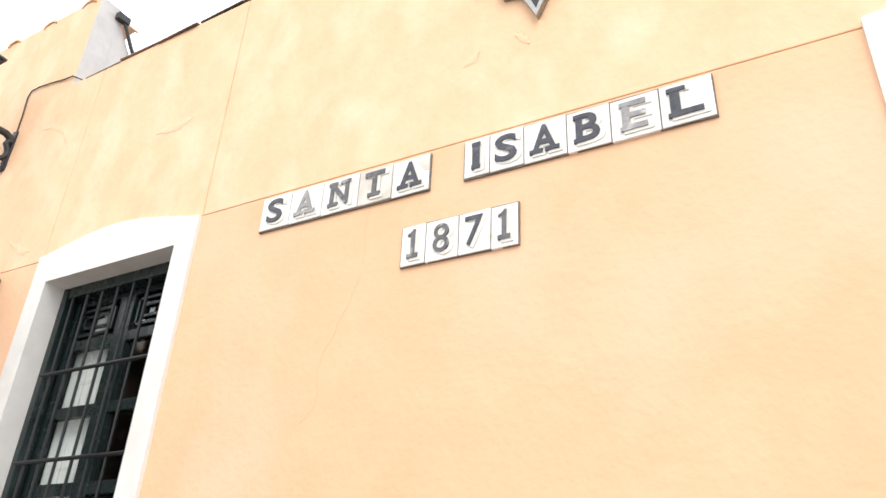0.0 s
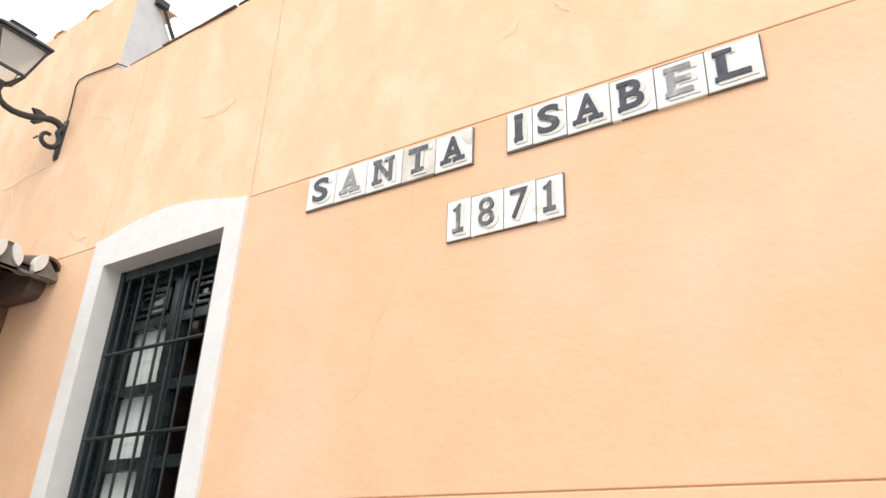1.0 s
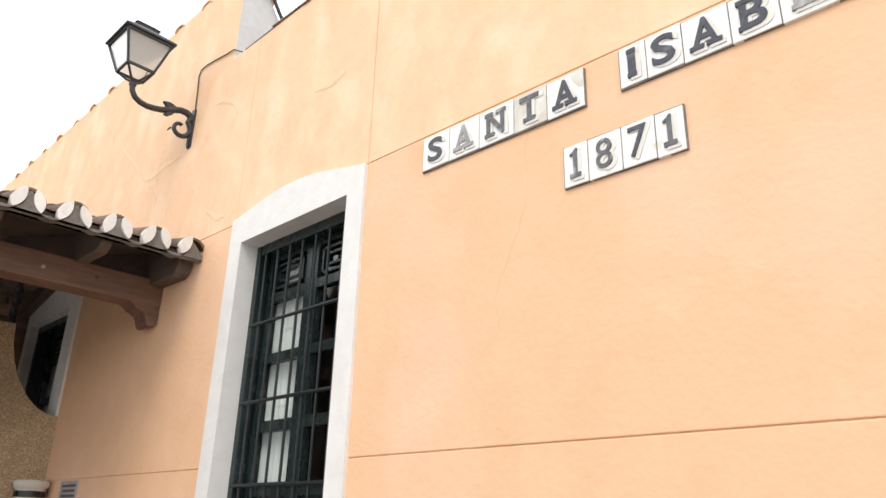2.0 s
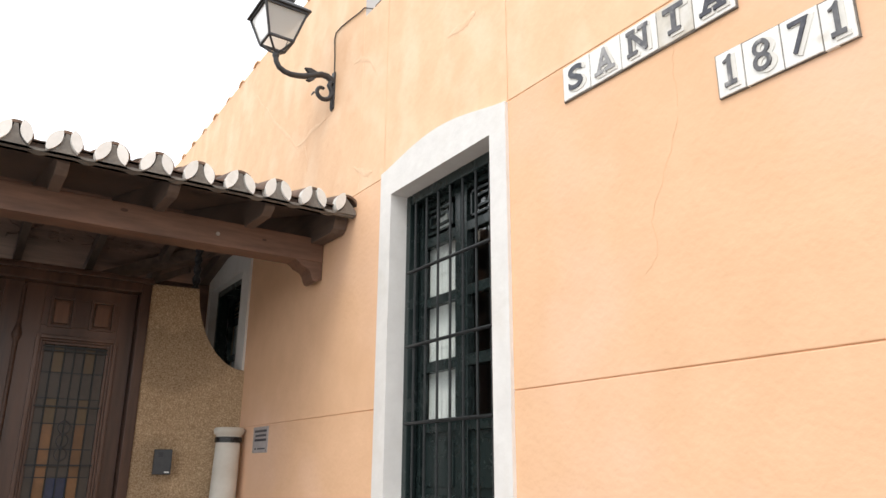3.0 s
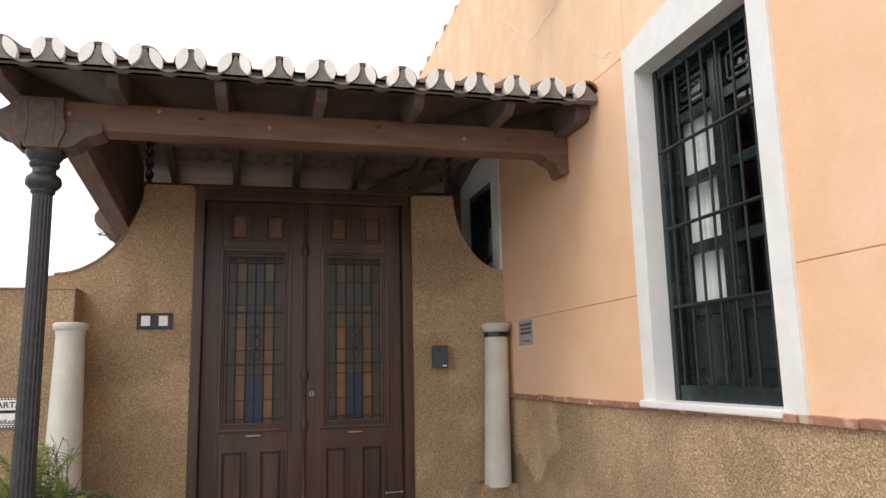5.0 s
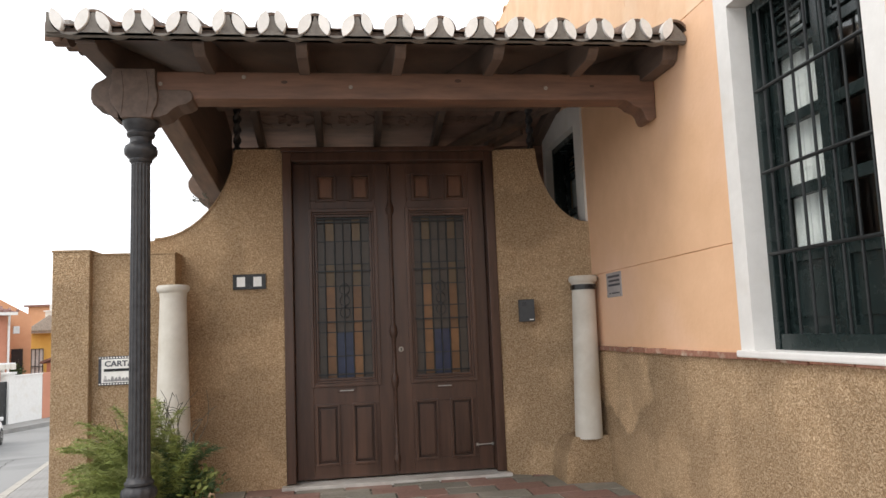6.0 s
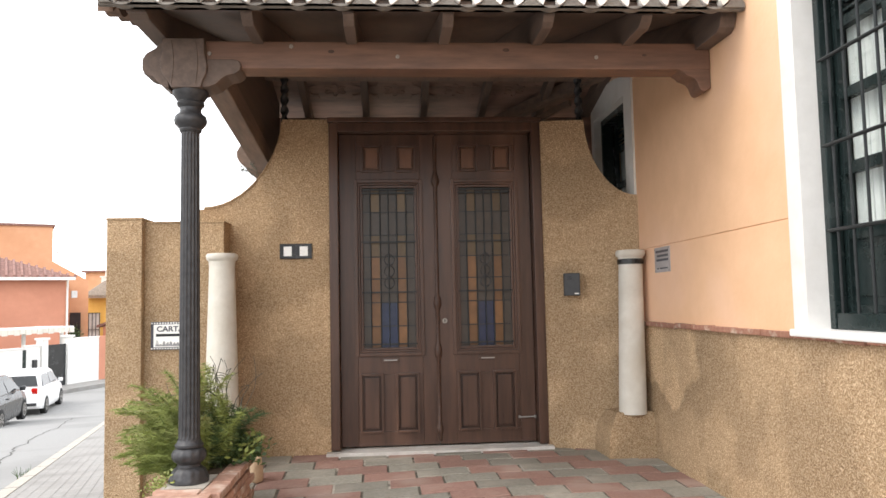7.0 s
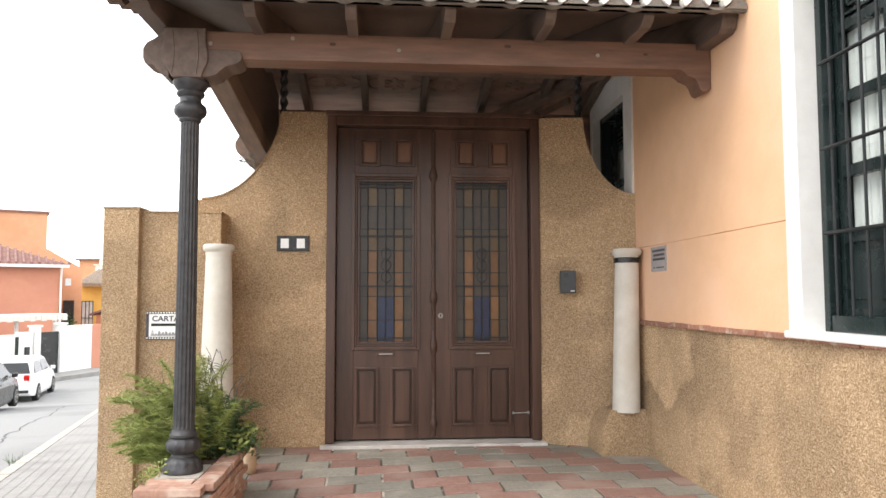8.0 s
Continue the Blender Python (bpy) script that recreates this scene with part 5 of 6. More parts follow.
def letter_tile(sign, ch, y0, y1, z0, h, tile_mat, ink, jog):
    w = y0 - y1
    bm = bm_box(WX - 0.013, WX + 0.004, y1 + 0.002, y0 - 0.002, z0 + jog, z0 + h + jog)
    t = part("tile", bm, tile_mat, sign, bevel=0.0025)
    lh = h * 0.71
    lw = min(w * 0.72, lh * {"I": 0.26, "1": 0.42, "7": 0.60, "8": 0.56, "L": 0.88, "S": 0.76, "E": 0.72, "B": 0.74}.get(ch, 0.82))
    # a pale copy set down and right is the letter's painted drop shadow
    for name, m, off, depth, sy, sz, grow in (("letter_shadow", LETTERSHADE, 0.0128, 0.0035, -0.010, -0.011, 0.008), ("letter", ink, 0.0128, 0.007, 0.0, 0.0, 0.0)):
        bm = lettering(ch, lh + grow, depth, lw + grow)
        for a, b, top in SERIFS.get(ch, ()):
            e = 0.09 * lw
            zz = (lh + grow - 0.016) if top else 0.0
            box(bm, a * lw - e, b * lw + e, zz - 0.001, zz + 0.0145, 0.0, depth + 0.0007 + 0.0003 * top)
        part(name, onto_wall(bm, y0 - (w - lw) / 2 + sy, z0 + jog + (h - lh) / 2 + sz + 0.004, off), m, t)


def name_sign(text, edges, z0, z1, h, label, mats):
    s = thing("name_sign", (WX, (edges[0] + edges[-1]) / 2, (z0 + z1) / 2), label, "sign", "ceramic letter tiles on the ochre wall")
    g = random.Random(len(text))
    bm = bmesh.new()
    prism(bm, [(edges[0] + 0.002, z0 - 0.003), (edges[-1] - 0.002, z1 - 0.003), (edges[-1] - 0.002, z1 + h + 0.002), (edges[0] + 0.002, z0 + h + 0.002)], "x", WX - 0.009, WX + 0.002)
    part("bedding", bm, EAVEMORTAR, s, "dirty grey mortar bed")
    for k, ch in enumerate(text):
        f = k / (len(text) - 1)
        tm, ink = mats[k]
        letter_tile(s, ch, edges[k], edges[k + 1], z0 + (z1 - z0) * f, h, tm, ink, g.uniform(-0.003, 0.003))


C, CW = CERAMIC, CERAMIC_WORN
name_sign("SANTA", [2.106, 1.952, 1.790, 1.616, 1.463, 1.303], 2.690, 2.676, 0.151, "white glazed ceramic letter tiles reading SANTA",
          [(C, INK), (C, INK_FADED), (C, INK_MID), (CW, INK_MID), (C, INK)])
name_sign("ISABEL", [1.162, 1.063, 0.936, 0.784, 0.638, 0.483, 0.323], 2.674, 2.660, 0.152, "white glazed ceramic letter tiles reading ISABEL",
          [(C, INK), (C, INK), (C, INK), (C, INK), (C, INK_FADED), (C, INK)])
name_sign("1871", [1.400, 1.302, 1.174, 1.054, 0.957], 2.388, 2.381, 0.152, "white glazed ceramic number tiles reading 1871",
          [(C, INK_MID), (C, INK_MID), (C, INK), (C, INK_MID)])
# chipped corner of a tile
bm = bmesh.new()
prism(bm, [(1.36, 2.822), (1.306, 2.822), (1.306, 2.755), (1.325, 2.76), (1.345, 2.785)], "x", WX - 0.0145, WX - 0.0125)
part("chip", bm, CERAMIC_WORN, east)

# ornament niche high on the wall: lead-framed star
niche = thing("star_niche", (WX, 0.88, 3.5), "dark star-shaped opening with a grey lead frame in the wall", "niche", kind="structure")
star, small = [], []
for i in range(16):
    a = -math.pi / 2 + 2 * math.pi * i / 16
    r = 0.30 if i % 4 == 0 else (0.20 if i % 2 == 0 else 0.175)
    star.append((0.875 + r * math.cos(a), 3.59 + r * math.sin(a)))
    small.append((0.875 + (r - 0.035) * math.cos(a), 3.59 + (r - 0.035) * math.sin(a)))
bm = bmesh.new()
for i in range(16):
    j = (i + 1) % 16
    prism(bm, [star[i], star[j], small[j], small[i]], "x", WX - 0.028, WX + 0.002)
part("lead_frame", bm, STEEL, niche, "dull grey lead frame")
bm = bmesh.new()
prism(bm, small, "x", WX - 0.006, WX + 0.001)
part("dark_pane", bm, CARGLASS, niche)

# ---------------------------------------------------------------- wall lantern
lamp = thing("wall_lantern", (WX, 4.40, 3.8), "black iron wall lantern with frosted glass on a scrolled bracket", "lamp")
LY = 4.42
bm = bmesh.new()
box(bm, WX - 0.014, WX + 0.002, LY - 0.022, LY + 0.022, 3.67, 3.96)
part("wall_plate", bm, IRON, lamp, bevel=0.004)
bm = bmesh.new()
arm = [(2.02, 3.915), (2.00, 3.945), (1.97, 3.96), (1.93, 3.96), (1.89, 3.945), (1.85, 3.925), (1.80, 3.905), (1.75, 3.893), (1.70, 3.888), (1.655, 3.895), (1.618, 3.915), (1.595, 3.95), (1.588, 3.985)]
tube(bm, [(x, LY, z - 0.045) for x, z in arm], 0.024, 10, 0.75)
part("arm", bm, IRON, lamp, smooth=True)
bm = bmesh.new()
spiral = [(1.945 + (0.068 - 0.0085 * a) * math.cos(a), 3.785 - (0.068 - 0.0085 * a) * math.sin(a)) for a in (-0.9 + 6.0 * k / 22 for k in range(23))]
tube(bm, [(2.012, LY, 3.90)] + [(x, LY, z) for x, z in spiral], 0.02, 8, 0.6)
tube(bm, [(2.018, LY, 3.80), (2.014, LY, 3.74), (2.012, LY, 3.68), (2.018, LY, 3.655)], 0.012, 8, 0.6)
part("curl", bm, IRON, lamp, smooth=True)
for outline in (((1.93, 3.90), (1.885, 3.925), (1.845, 3.935), (1.80, 3.925), (1.83, 3.895), (1.86, 3.87)), ((1.90, 3.89), (1.875, 3.855), (1.845, 3.83), (1.815, 3.835), (1.84, 3.86), (1.855, 3.88)),
                ((1.885, 3.755), (1.868, 3.735), (1.862, 3.742), (1.875, 3.765))):
    bm = bmesh.new()
    prism(bm, outline, "y", LY - 0.012, LY + 0.012)
    part("leaf", bm, IRON, lamp, bevel=0.003)
# lantern body: four tapered glass sides turned to the wall
LX = 1.588


def square(r, z, bm):
    return [bm.verts.new((LX + sx * r, LY + sy * r, z)) for sx, sy in ((-1, -1), (1, -1), (1, 1), (-1, 1))]


zb, zt, rb, rt = 4.045, 4.25, 0.086, 0.148
for i in range(4):
    bm = bmesh.new()
    a, b = square(rb - 0.004, zb, bm), square(rt - 0.004, zt, bm)
    j = (i + 1) % 4
    bm.faces.new((a[i], a[j], b[j], b[i]))
    for v in [v for v in bm.verts if not v.link_faces]:
        bm.verts.remove(v)
    part("glass_side", bm, FROSTED, lamp, "frosted glass").visible_shadow = False
bm = bmesh.new()
for sx, sy in ((-1, -1), (1, -1), (1, 1), (-1, 1)):
    tube(bm, [(LX + sx * rb, LY + sy * rb, zb), (LX + sx * rt, LY + sy * rt, zt)], 0.010, 4)
for r, z in ((rb, zb), (rt, zt)):
    c = [(-1, -1), (1, -1), (1, 1), (-1, 1), (-1, -1)]
    for p, q in zip(c, c[1:]):
        tube(bm, [(LX + p[0] * r, LY + p[1] * r, z), (LX + q[0] * r, LY + q[1] * r, z)], 0.011, 4)
part("lantern_frame", bm, IRON, lamp)
bm = bmesh.new()
rings = [square(r, z, bm) for r, z in ((rt + 0.022, zt + 0.008), (rt + 0.022, zt + 0.022), (0.11, zt + 0.075), (0.075, zt + 0.09), (0.075, zt + 0.115), (0.085, zt + 0.12), (0.05, zt + 0.15))]
for a, b in zip(rings, rings[1:]):
    for i in range(4):
        bm.faces.new((a[i], a[(i + 1) % 4], b[(i + 1) % 4], b[i]))
bm.faces.new(rings[0])
bm.faces.new(rings[-1])
part("roof_cap", bm, IRON, lamp, bevel=0.003)
bm = bmesh.new()
revolve(bm, [(0.016, 3.93), (0.024, 3.945), (0.024, 3.96), (0.016, 3.97), (0.02, 3.985), (0.012, 3.995)], LX, LY, 14)
for sx, sy in ((-1, -1), (1, -1), (1, 1), (-1, 1)):
    tube(bm, [(LX, LY, 3.965), (LX + sx * 0.035, LY + sy * 0.035, 3.99), (LX + sx * rb, LY + sy * rb, zb)], 0.008, 6)
part("cradle", bm, IRON, lamp, smooth=True)
bm = bmesh.new()
tube(bm, [(WX - 0.008, 4.41, 3.95), (WX - 0.008, 4.42, 4.1), (WX - 0.008, 4.44, 4.24), (WX - 0.008, 4.42, 4.285), (WX - 0.008, 4.34, 4.29), (WX - 0.008, 4.2, 4.27), (WX - 0.008, 4.06, 4.245), (WX - 0.01, 3.97, 4.235), (WX + 0.05, 3.93, 4.225)], 0.0045, 6)
cable = whole("lamp_cable", bm, CABLE, "dark cable running up the ochre wall from the lantern", "cable", smooth=True)

# ---------------------------------------------------------------- plates on the walls
plate = thing("number_plate", (-0.68, DY, 1.61), "black plate with two white marks on the gate wall", "plate")
part("backing", bm_box(-0.806, -0.55, DY - 0.012, DY + 0.002, 1.553, 1.674), BLACKTILE, plate, bevel=0.003)
part("seam", bm_box(-0.6785, -0.6765, DY - 0.0135, DY - 0.011, 1.553, 1.674), PLASTIC, plate)
for x in (-0.742, -0.615):
    part("mark", bm_box(x - 0.032, x + 0.032, DY - 0.016, DY - 0.0115, 1.575, 1.652), LETTERWHITE, plate, "white bar", bevel=0.001)
ic = thing("intercom", (1.537, DY, 1.3), "dark grey plastic intercom panel on the pebbledash wall", "intercom")
part("panel", bm_box(1.472, 1.602, DY - 0.022, DY + 0.002, 1.212, 1.392), PLASTIC, ic, bevel=0.006)
bm = bmesh.new()
for k in range(5):
    box(bm, 1.50, 1.535, DY - 0.0235, DY - 0.021, 1.338 + k * 0.007, 1.341 + k * 0.007)
part("speaker_slots", bm, BLACKTILE, ic)
part("call_button", bm_box(1.555, 1.588, DY - 0.0245, DY - 0.021, 1.225, 1.234), LETTERWHITE, ic, "pale button strip")
for ob in ic.children:
    for v in ob.data.vertices:
        v.co.x = 1.515 + (v.co.x - 1.537) * 0.9
        v.co.y += WING * (v.co.x - 1.33)
ic.location.y = 6.07
notice = thing("wall_notice", (WX, 5.36, 1.45), "small printed notice in clear plastic on the ochre wall", "notice")
part("sheet", bm_box(WX - 0.006, WX + 0.001, 5.212, 5.50, 1.365, 1.545), NOTICE, notice, "faded pale sheet", bevel=0.002)
bm = bmesh.new()
for z, a, b, h in ((1.515, 5.235, 5.47, 0.016), (1.484, 5.24, 5.45, 0.016), (1.453, 5.235, 5.46, 0.016), (1.393, 5.25, 5.40, 0.010), (1.393, 5.43, 5.45, 0.012)):
    box(bm, WX - 0.0075, WX - 0.0055, a, b, z - h / 2, z + h / 2)
part("print_line", bm, INK, notice, "grey-blue print")
for y in (5.225, 5.487):
    for z in (1.377, 1.533):
        part("screw", bm_box(WX - 0.009, WX - 0.005, y - 0.006, y + 0.006, z - 0.006, z + 0.006), STEEL, notice)
# letterbox tile with its word
lb = thing("letterbox_plate", (-1.60, 5.93, 0.97), "ceramic letterbox plate reading CARTAS with a slot and painted border", "letterbox")
LX0, LX1, LZ0, LZ1, LYF = -1.735, -1.415, 0.868, 1.078, 5.93
part("backing", bm_box(LX0, LX1, LYF - 0.012, LYF + 0.002, LZ0, LZ1), INK, lb, "dark patterned border", bevel=0.003)
part("face", bm_box(LX0 + 0.022, LX1 - 0.022, LYF - 0.015, LYF - 0.011, LZ0 + 0.02, LZ1 - 0.02), CERAMIC, lb, bevel=0.001)
bm = lettering("CARTAS", 0.042, 0.003, 0.228)
for v in bm.verts:
    u, h, w = v.co
    v.co = (LX0 + 0.046 + u, LYF - 0.0148 - w, 1.004 + h)
part("word", bm, INK, lb)
part("slot", bm_box(LX0 + 0.04, LX1 - 0.04, LYF - 0.018, LYF - 0.0145, 0.968, 0.988), BLACKTILE, lb, bevel=0.001)
bm = bmesh.new()
g = random.Random(2)
for k in range(10):
    x = LX0 + 0.035 + k * 0.025
    prism(bm, [(x, 0.895), (x + 0.03, 0.895), (x + 0.022, 0.91 + g.uniform(0.0, 0.025)), (x + 0.01, 0.912 + g.uniform(0.0, 0.03))], "y", LYF - 0.0165 - 0.0002 * k, LYF - 0.0145)
part("painted_scene", bm, INK_FADED, lb)
for k in range(16):
    x = LX0 + 0.004 + k * 0.02
    for z in (LZ0 + 0.005, LZ1 - 0.015):
        part("border_mark", bm_box(x, x + 0.011, LYF - 0.0135, LYF - 0.0115, z, z + 0.010), CERAMIC, lb)

# ---------------------------------------------------------------- the far side of the street


def far(u_px, depth):
    """A place on the plan, seen from the gate: sideways share and distance ahead."""
    return (0.0612 + depth * 0.0802 + u_px * depth * 0.9968, 0.2511 + depth * 0.9968 - u_px * depth * 0.0802)


def slab(bm, a, b, t, z0, z1):
    """An upright slab from plan point a to b, t thick behind it."""
    a, b = Vector(a), Vector(b)
    d = (b - a).normalized()
    n = Vector((-d.y, d.x)) * t
    c = [a, b, b + n, a + n]
    va = [bm.verts.new((*p, z0)) for p in c]
    vb = [bm.verts.new((*p, z1)) for p in c]
    bm.faces.new(va)
    bm.faces.new(vb)
    for i in range(4):
        bm.faces.new((va[i], va[(i + 1) % 4], vb[(i + 1) % 4], vb[i]))


ZS = -2.33
W0, W1 = Vector((-18.6, 24.0)), Vector((-14.15, 37.2))
WD = (W1 - W0).normalized()


def along(s):
    return W0 + WD * s


LW = (W1 - W0).length
bwall = thing("boundary_wall", (-16, 31, ZS), "white rendered garden wall with caps along the street", "wall", kind="structure")
for s0, s1, z1 in ((0, LW - 4.62, -0.44), (LW - 4.42, LW - 3.65, -0.36), (LW - 1.8, LW, -0.17)):
    bm = bmesh.new()
    slab(bm, along(s0), along(s1), 0.2, ZS - 0.2, z1)
    part("wall_run", bm, WHITE, bwall)
    bm = bmesh.new()
    slab(bm, along(s0) - Vector((-WD.y, WD.x)) * 0.04, along(s1) - Vector((-WD.y, WD.x)) * 0.04, 0.28, z1, z1 + 0.05)
    part("wall_cap", bm, WHITE, bwall)
for s, z1 in ((LW - 3.6, -0.12), (LW - 2.1, -0.06)):
    bm = bmesh.new()
    slab(bm, along(s) - Vector((-WD.y, WD.x)) * 0.06, along(s + 0.34) - Vector((-WD.y, WD.x)) * 0.06, 0.34, ZS - 0.2, z1)
    part("gate_pier", bm, WHITE, bwall)
    bm = bmesh.new()
    slab(bm, along(s - 0.05) - Vector((-WD.y, WD.x)) * 0.11, along(s + 0.39) - Vector((-WD.y, WD.x)) * 0.11, 0.44, z1, z1 + 0.09)
    part("pier_cap", bm, WHITE, bwall)
bm = bmesh.new()
slab(bm, along(LW - 4.62), along(LW - 4.42), 0.06, ZS, -0.5)
part("slim_gate", bm, GREEN, bwall, "narrow dark gate")
gate = thing("garage_gate", (*along(LW - 4.1), ZS), "dark grey ribbed metal gate in the white wall", "gate")
bm = bmesh.new()
for k in range(11):
    s = LW - 3.25 + k * 0.105
    slab(bm, along(s) + Vector((-WD.y, WD.x)) * 0.05, along(s + 0.1) + Vector((-WD.y, WD.x)) * 0.05, 0.05, ZS + 0.05, -0.36)
part("gate_leaf", bm, CARGREY, gate)
mbox = thing("meter_box", (*along(LW - 6.0), -1.2), "small dark mailbox fixed on the white wall", "mailbox")
bm = bmesh.new()
slab(bm, along(LW - 4.1) - Vector((-WD.y, WD.x)) * 0.1, along(LW - 3.9) - Vector((-WD.y, WD.x)) * 0.1, 0.12, -1.35, -0.95)
part("body", bm, PLASTIC, mbox, bevel=0.02)
bm = bmesh.new()
slab(bm, along(LW + 0.02), along(LW + 3.2), 0.2, ZS - 0.2, -0.12)
whole("salmon_wall", bm, SALMON, "salmon painted garden wall continuing the white one", "wall", "structure")
bm = bmesh.new()
slab(bm, along(-3) - Vector((-WD.y, WD.x)) * 1.5, along(LW + 4) - Vector((-WD.y, WD.x)) * 1.5, 1.5, ZS - 0.3, ZS + 0.10)
whole("far_pavement", bm, SIDEWALK, "pale pavement with kerb along the far walls", "pavement", "structure")
awning = thing("patio_awning", (*along(LW - 5), 0.1), "cream scalloped patio awning on white posts", "awning")
NW = Vector((-WD.y, WD.x))
bm = bmesh.new()
slab(bm, along(0) + NW * 0.6, along(LW - 1.0) + NW * 0.6, 1.8, 0.36, 0.43)
part("canvas", bm, CARWHITE, awning)
bm = bmesh.new()
for k in range(40):
    s = LW - 1.0 - k * 0.32
    slab(bm, along(s - 0.3) + NW * 0.57, along(s) + NW * 0.57, 0.03, 0.12 + 0.04 * (k % 2), 0.37)
part("valance", bm, COLSTONE, awning)
for s in (LW - 1.25, LW - 3.5, LW - 8):
    bm = bmesh.new()
    slab(bm, along(s) + NW * 1.05, along(s + 0.12) + NW * 1.05, 0.12, -2.3, 0.36)
    part("awning_post", bm, WHITE, awning)


def tile_ribs(bm, p0, p1, q0, q1, n, r=0.07):
    """Raised tile courses from the line p0-p1 (eave) to q0-q1 (ridge)."""
    p0, p1, q0, q1 = (Vector(p) for p in (p0, p1, q0, q1))
    for k in range(n + 1):
        f = k / n
        tube(bm, [p0.lerp(p1, f), q0.lerp(q1, f)], r, 5)


# salmon house with a hipped tile roof
hs = thing("salmon_house", (-22, 44, ZS), "salmon painted house with red tile hipped roof", "house")
A = Vector(far(-0.527, 40.5))
dA = Vector((-0.89, -0.456))
nA = Vector((-0.456, 0.89))
ze = 2.95
c0, c1, c2, c3 = A, A + dA * 16, A + dA * 16 + nA * 9, A + nA * 9
bm = bmesh.new()
prism(bm, [tuple(c0), tuple(c1), tuple(c2), tuple(c3)], "z", ZS - 0.3, ze)
part("wall", bm, SALMON, hs)
bm = bmesh.new()
e = [c0 - dA * 0.45 - nA * 0.45, c1 + dA * 0.45 - nA * 0.45, c2 + dA * 0.45 + nA * 0.45, c3 - dA * 0.45 + nA * 0.45]
r0, r1 = A + dA * 4.4 + nA * 4.5, A + dA * 11.6 + nA * 4.5
ev = [bm.verts.new((*p, ze + 0.05)) for p in e]
rv = [bm.verts.new((*r0, ze + 1.75)), bm.verts.new((*r1, ze + 1.75))]
for f in ((ev[0], ev[1], rv[1], rv[0]), (ev[1], ev[2], rv[1]), (ev[2], ev[3], rv[0], rv[1]), (ev[3], ev[0], rv[0])):
    bm.faces.new(f)
bm.faces.new(ev[::-1])
rf = part("roof", bm, ROOFRED, hs)
bm = bmesh.new()
n = 46
for k in range(n + 1):
    s = -0.45 + 16.9 * k / n
    top = min(1.0, max(0.02, (s + 0.45) / 4.85), max(0.02, (16.45 - s) / 4.85))
    a, b = A + dA * s - nA * 0.47, A + dA * s + nA * (-0.47 + 4.95 * top)
    tube(bm, [(*a, ze + 0.10), (*b, ze + 0.10 + 1.69 * top)], 0.085, 5)
part("tile_course", bm, ROOFRED, rf)
bm = bmesh.new()
slab(bm, e[0], e[1], 0.1, ze - 0.12, ze + 0.04)
part("gutter", bm, WHITE, hs, "white eaves gutter")
bm = bmesh.new()
pa = A - dA * 0.08 - nA * 0.1
tube(bm, [(*(pa - nA * 0.3), ze - 0.1), (*pa, ze - 0.7), (*pa, ZS)], 0.06, 8)
part("downpipe", bm, WHITE, hs)
bm = bmesh.new()
ac = A - dA * 0.5 + nA * 0.1
slab(bm, ac + dA * 0.2, ac - dA * 0.1, 0.4, ze - 1.1, ze - 0.7)
part("air_conditioner", bm, GREYPLASTER, hs, bevel=0.03)

# taller orange house behind
ho = thing("orange_house", (-24, 52, ZS), "tall orange rendered house with a sloping side wing", "house")
P = Vector(far(-0.546, 47.0))
bm = bmesh.new()
prism(bm, [tuple(P), tuple(P + dA * 14), tuple(P + dA * 14 + nA * 8), tuple(P + nA * 8)], "z", ZS - 0.3, 6.6)
wall_o = part("wall", bm, ORANGE, ho)
bm = bmesh.new()
slab(bm, P + dA * 14 - nA * 0.1, P - nA * 0.1 - dA * 0.12, 8.2, 6.6, 6.74)
part("roof_edge", bm, ROOFRED, ho)
bm = bmesh.new()
Q = Vector(far(-0.4955, 47.5))
va = [bm.verts.new((*p, z)) for p, z in ((P, ZS), (Q, ZS), (Q, 3.05), (P, 4.35))]
vb = [bm.verts.new((*(p + nA * 7), z)) for p, z in ((P, ZS), (Q, ZS), (Q, 3.05), (P, 4.35))]
bm.faces.new(va)
bm.faces.new(vb[::-1])
for i in range(4):
    bm.faces.new((va[i], vb[i], vb[(i + 1) % 4], va[(i + 1) % 4]))
part("side_wing", bm, ORANGE, ho)
bm = bmesh.new()
w0, w1 = Vector(far(-0.521, 47.0)), Vector(far(-0.506, 47.2))
slab(bm, w0 - nA * 0.05, w1 - nA * 0.05, 0.1, -0.9, 1.0)
win = part("window", bm, CARGLASS, ho, "small barred window")
bm = bmesh.new()
slab(bm, w0 - nA * 0.35, w1 - nA * 0.35, 0.3, -1.0, -0.85)
part("sill", bm, WHITE, win)
plant = thing("window_plant", (*w0, -0.85), "green potted plant on the orange house's window ledge", "plant")
wp = (w0 + w1) / 2 - nA * 0.25
strips("leaves", leafy((wp.x, wp.y, -0.45), 260, 0.16, 31, (0.55, 0.25, 0.6)), FERN_DARK, plant)
part("pot", bm_box(wp.x - 0.3, wp.x + 0.3, wp.y - 0.1, wp.y + 0.12, -0.86, -0.68), BRICK, plant)
aer = thing("roof_aerial", (*(P - dA * 0.5 + nA * 3), 4.2), "thin grey television aerial above the roofs", "aerial")
ap = P - dA * 0.42 + nA * 2
bm = bmesh.new()
tube(bm, [(ap.x, ap.y, 3.6), (ap.x, ap.y, 5.6)], 0.025, 5)
for z in (5.0, 5.25, 5.5):
    tube(bm, [(ap.x - 0.25, ap.y, z), (ap.x + 0.25, ap.y, z + 0.1)], 0.018, 4)
part("mast", bm, STEEL, aer)

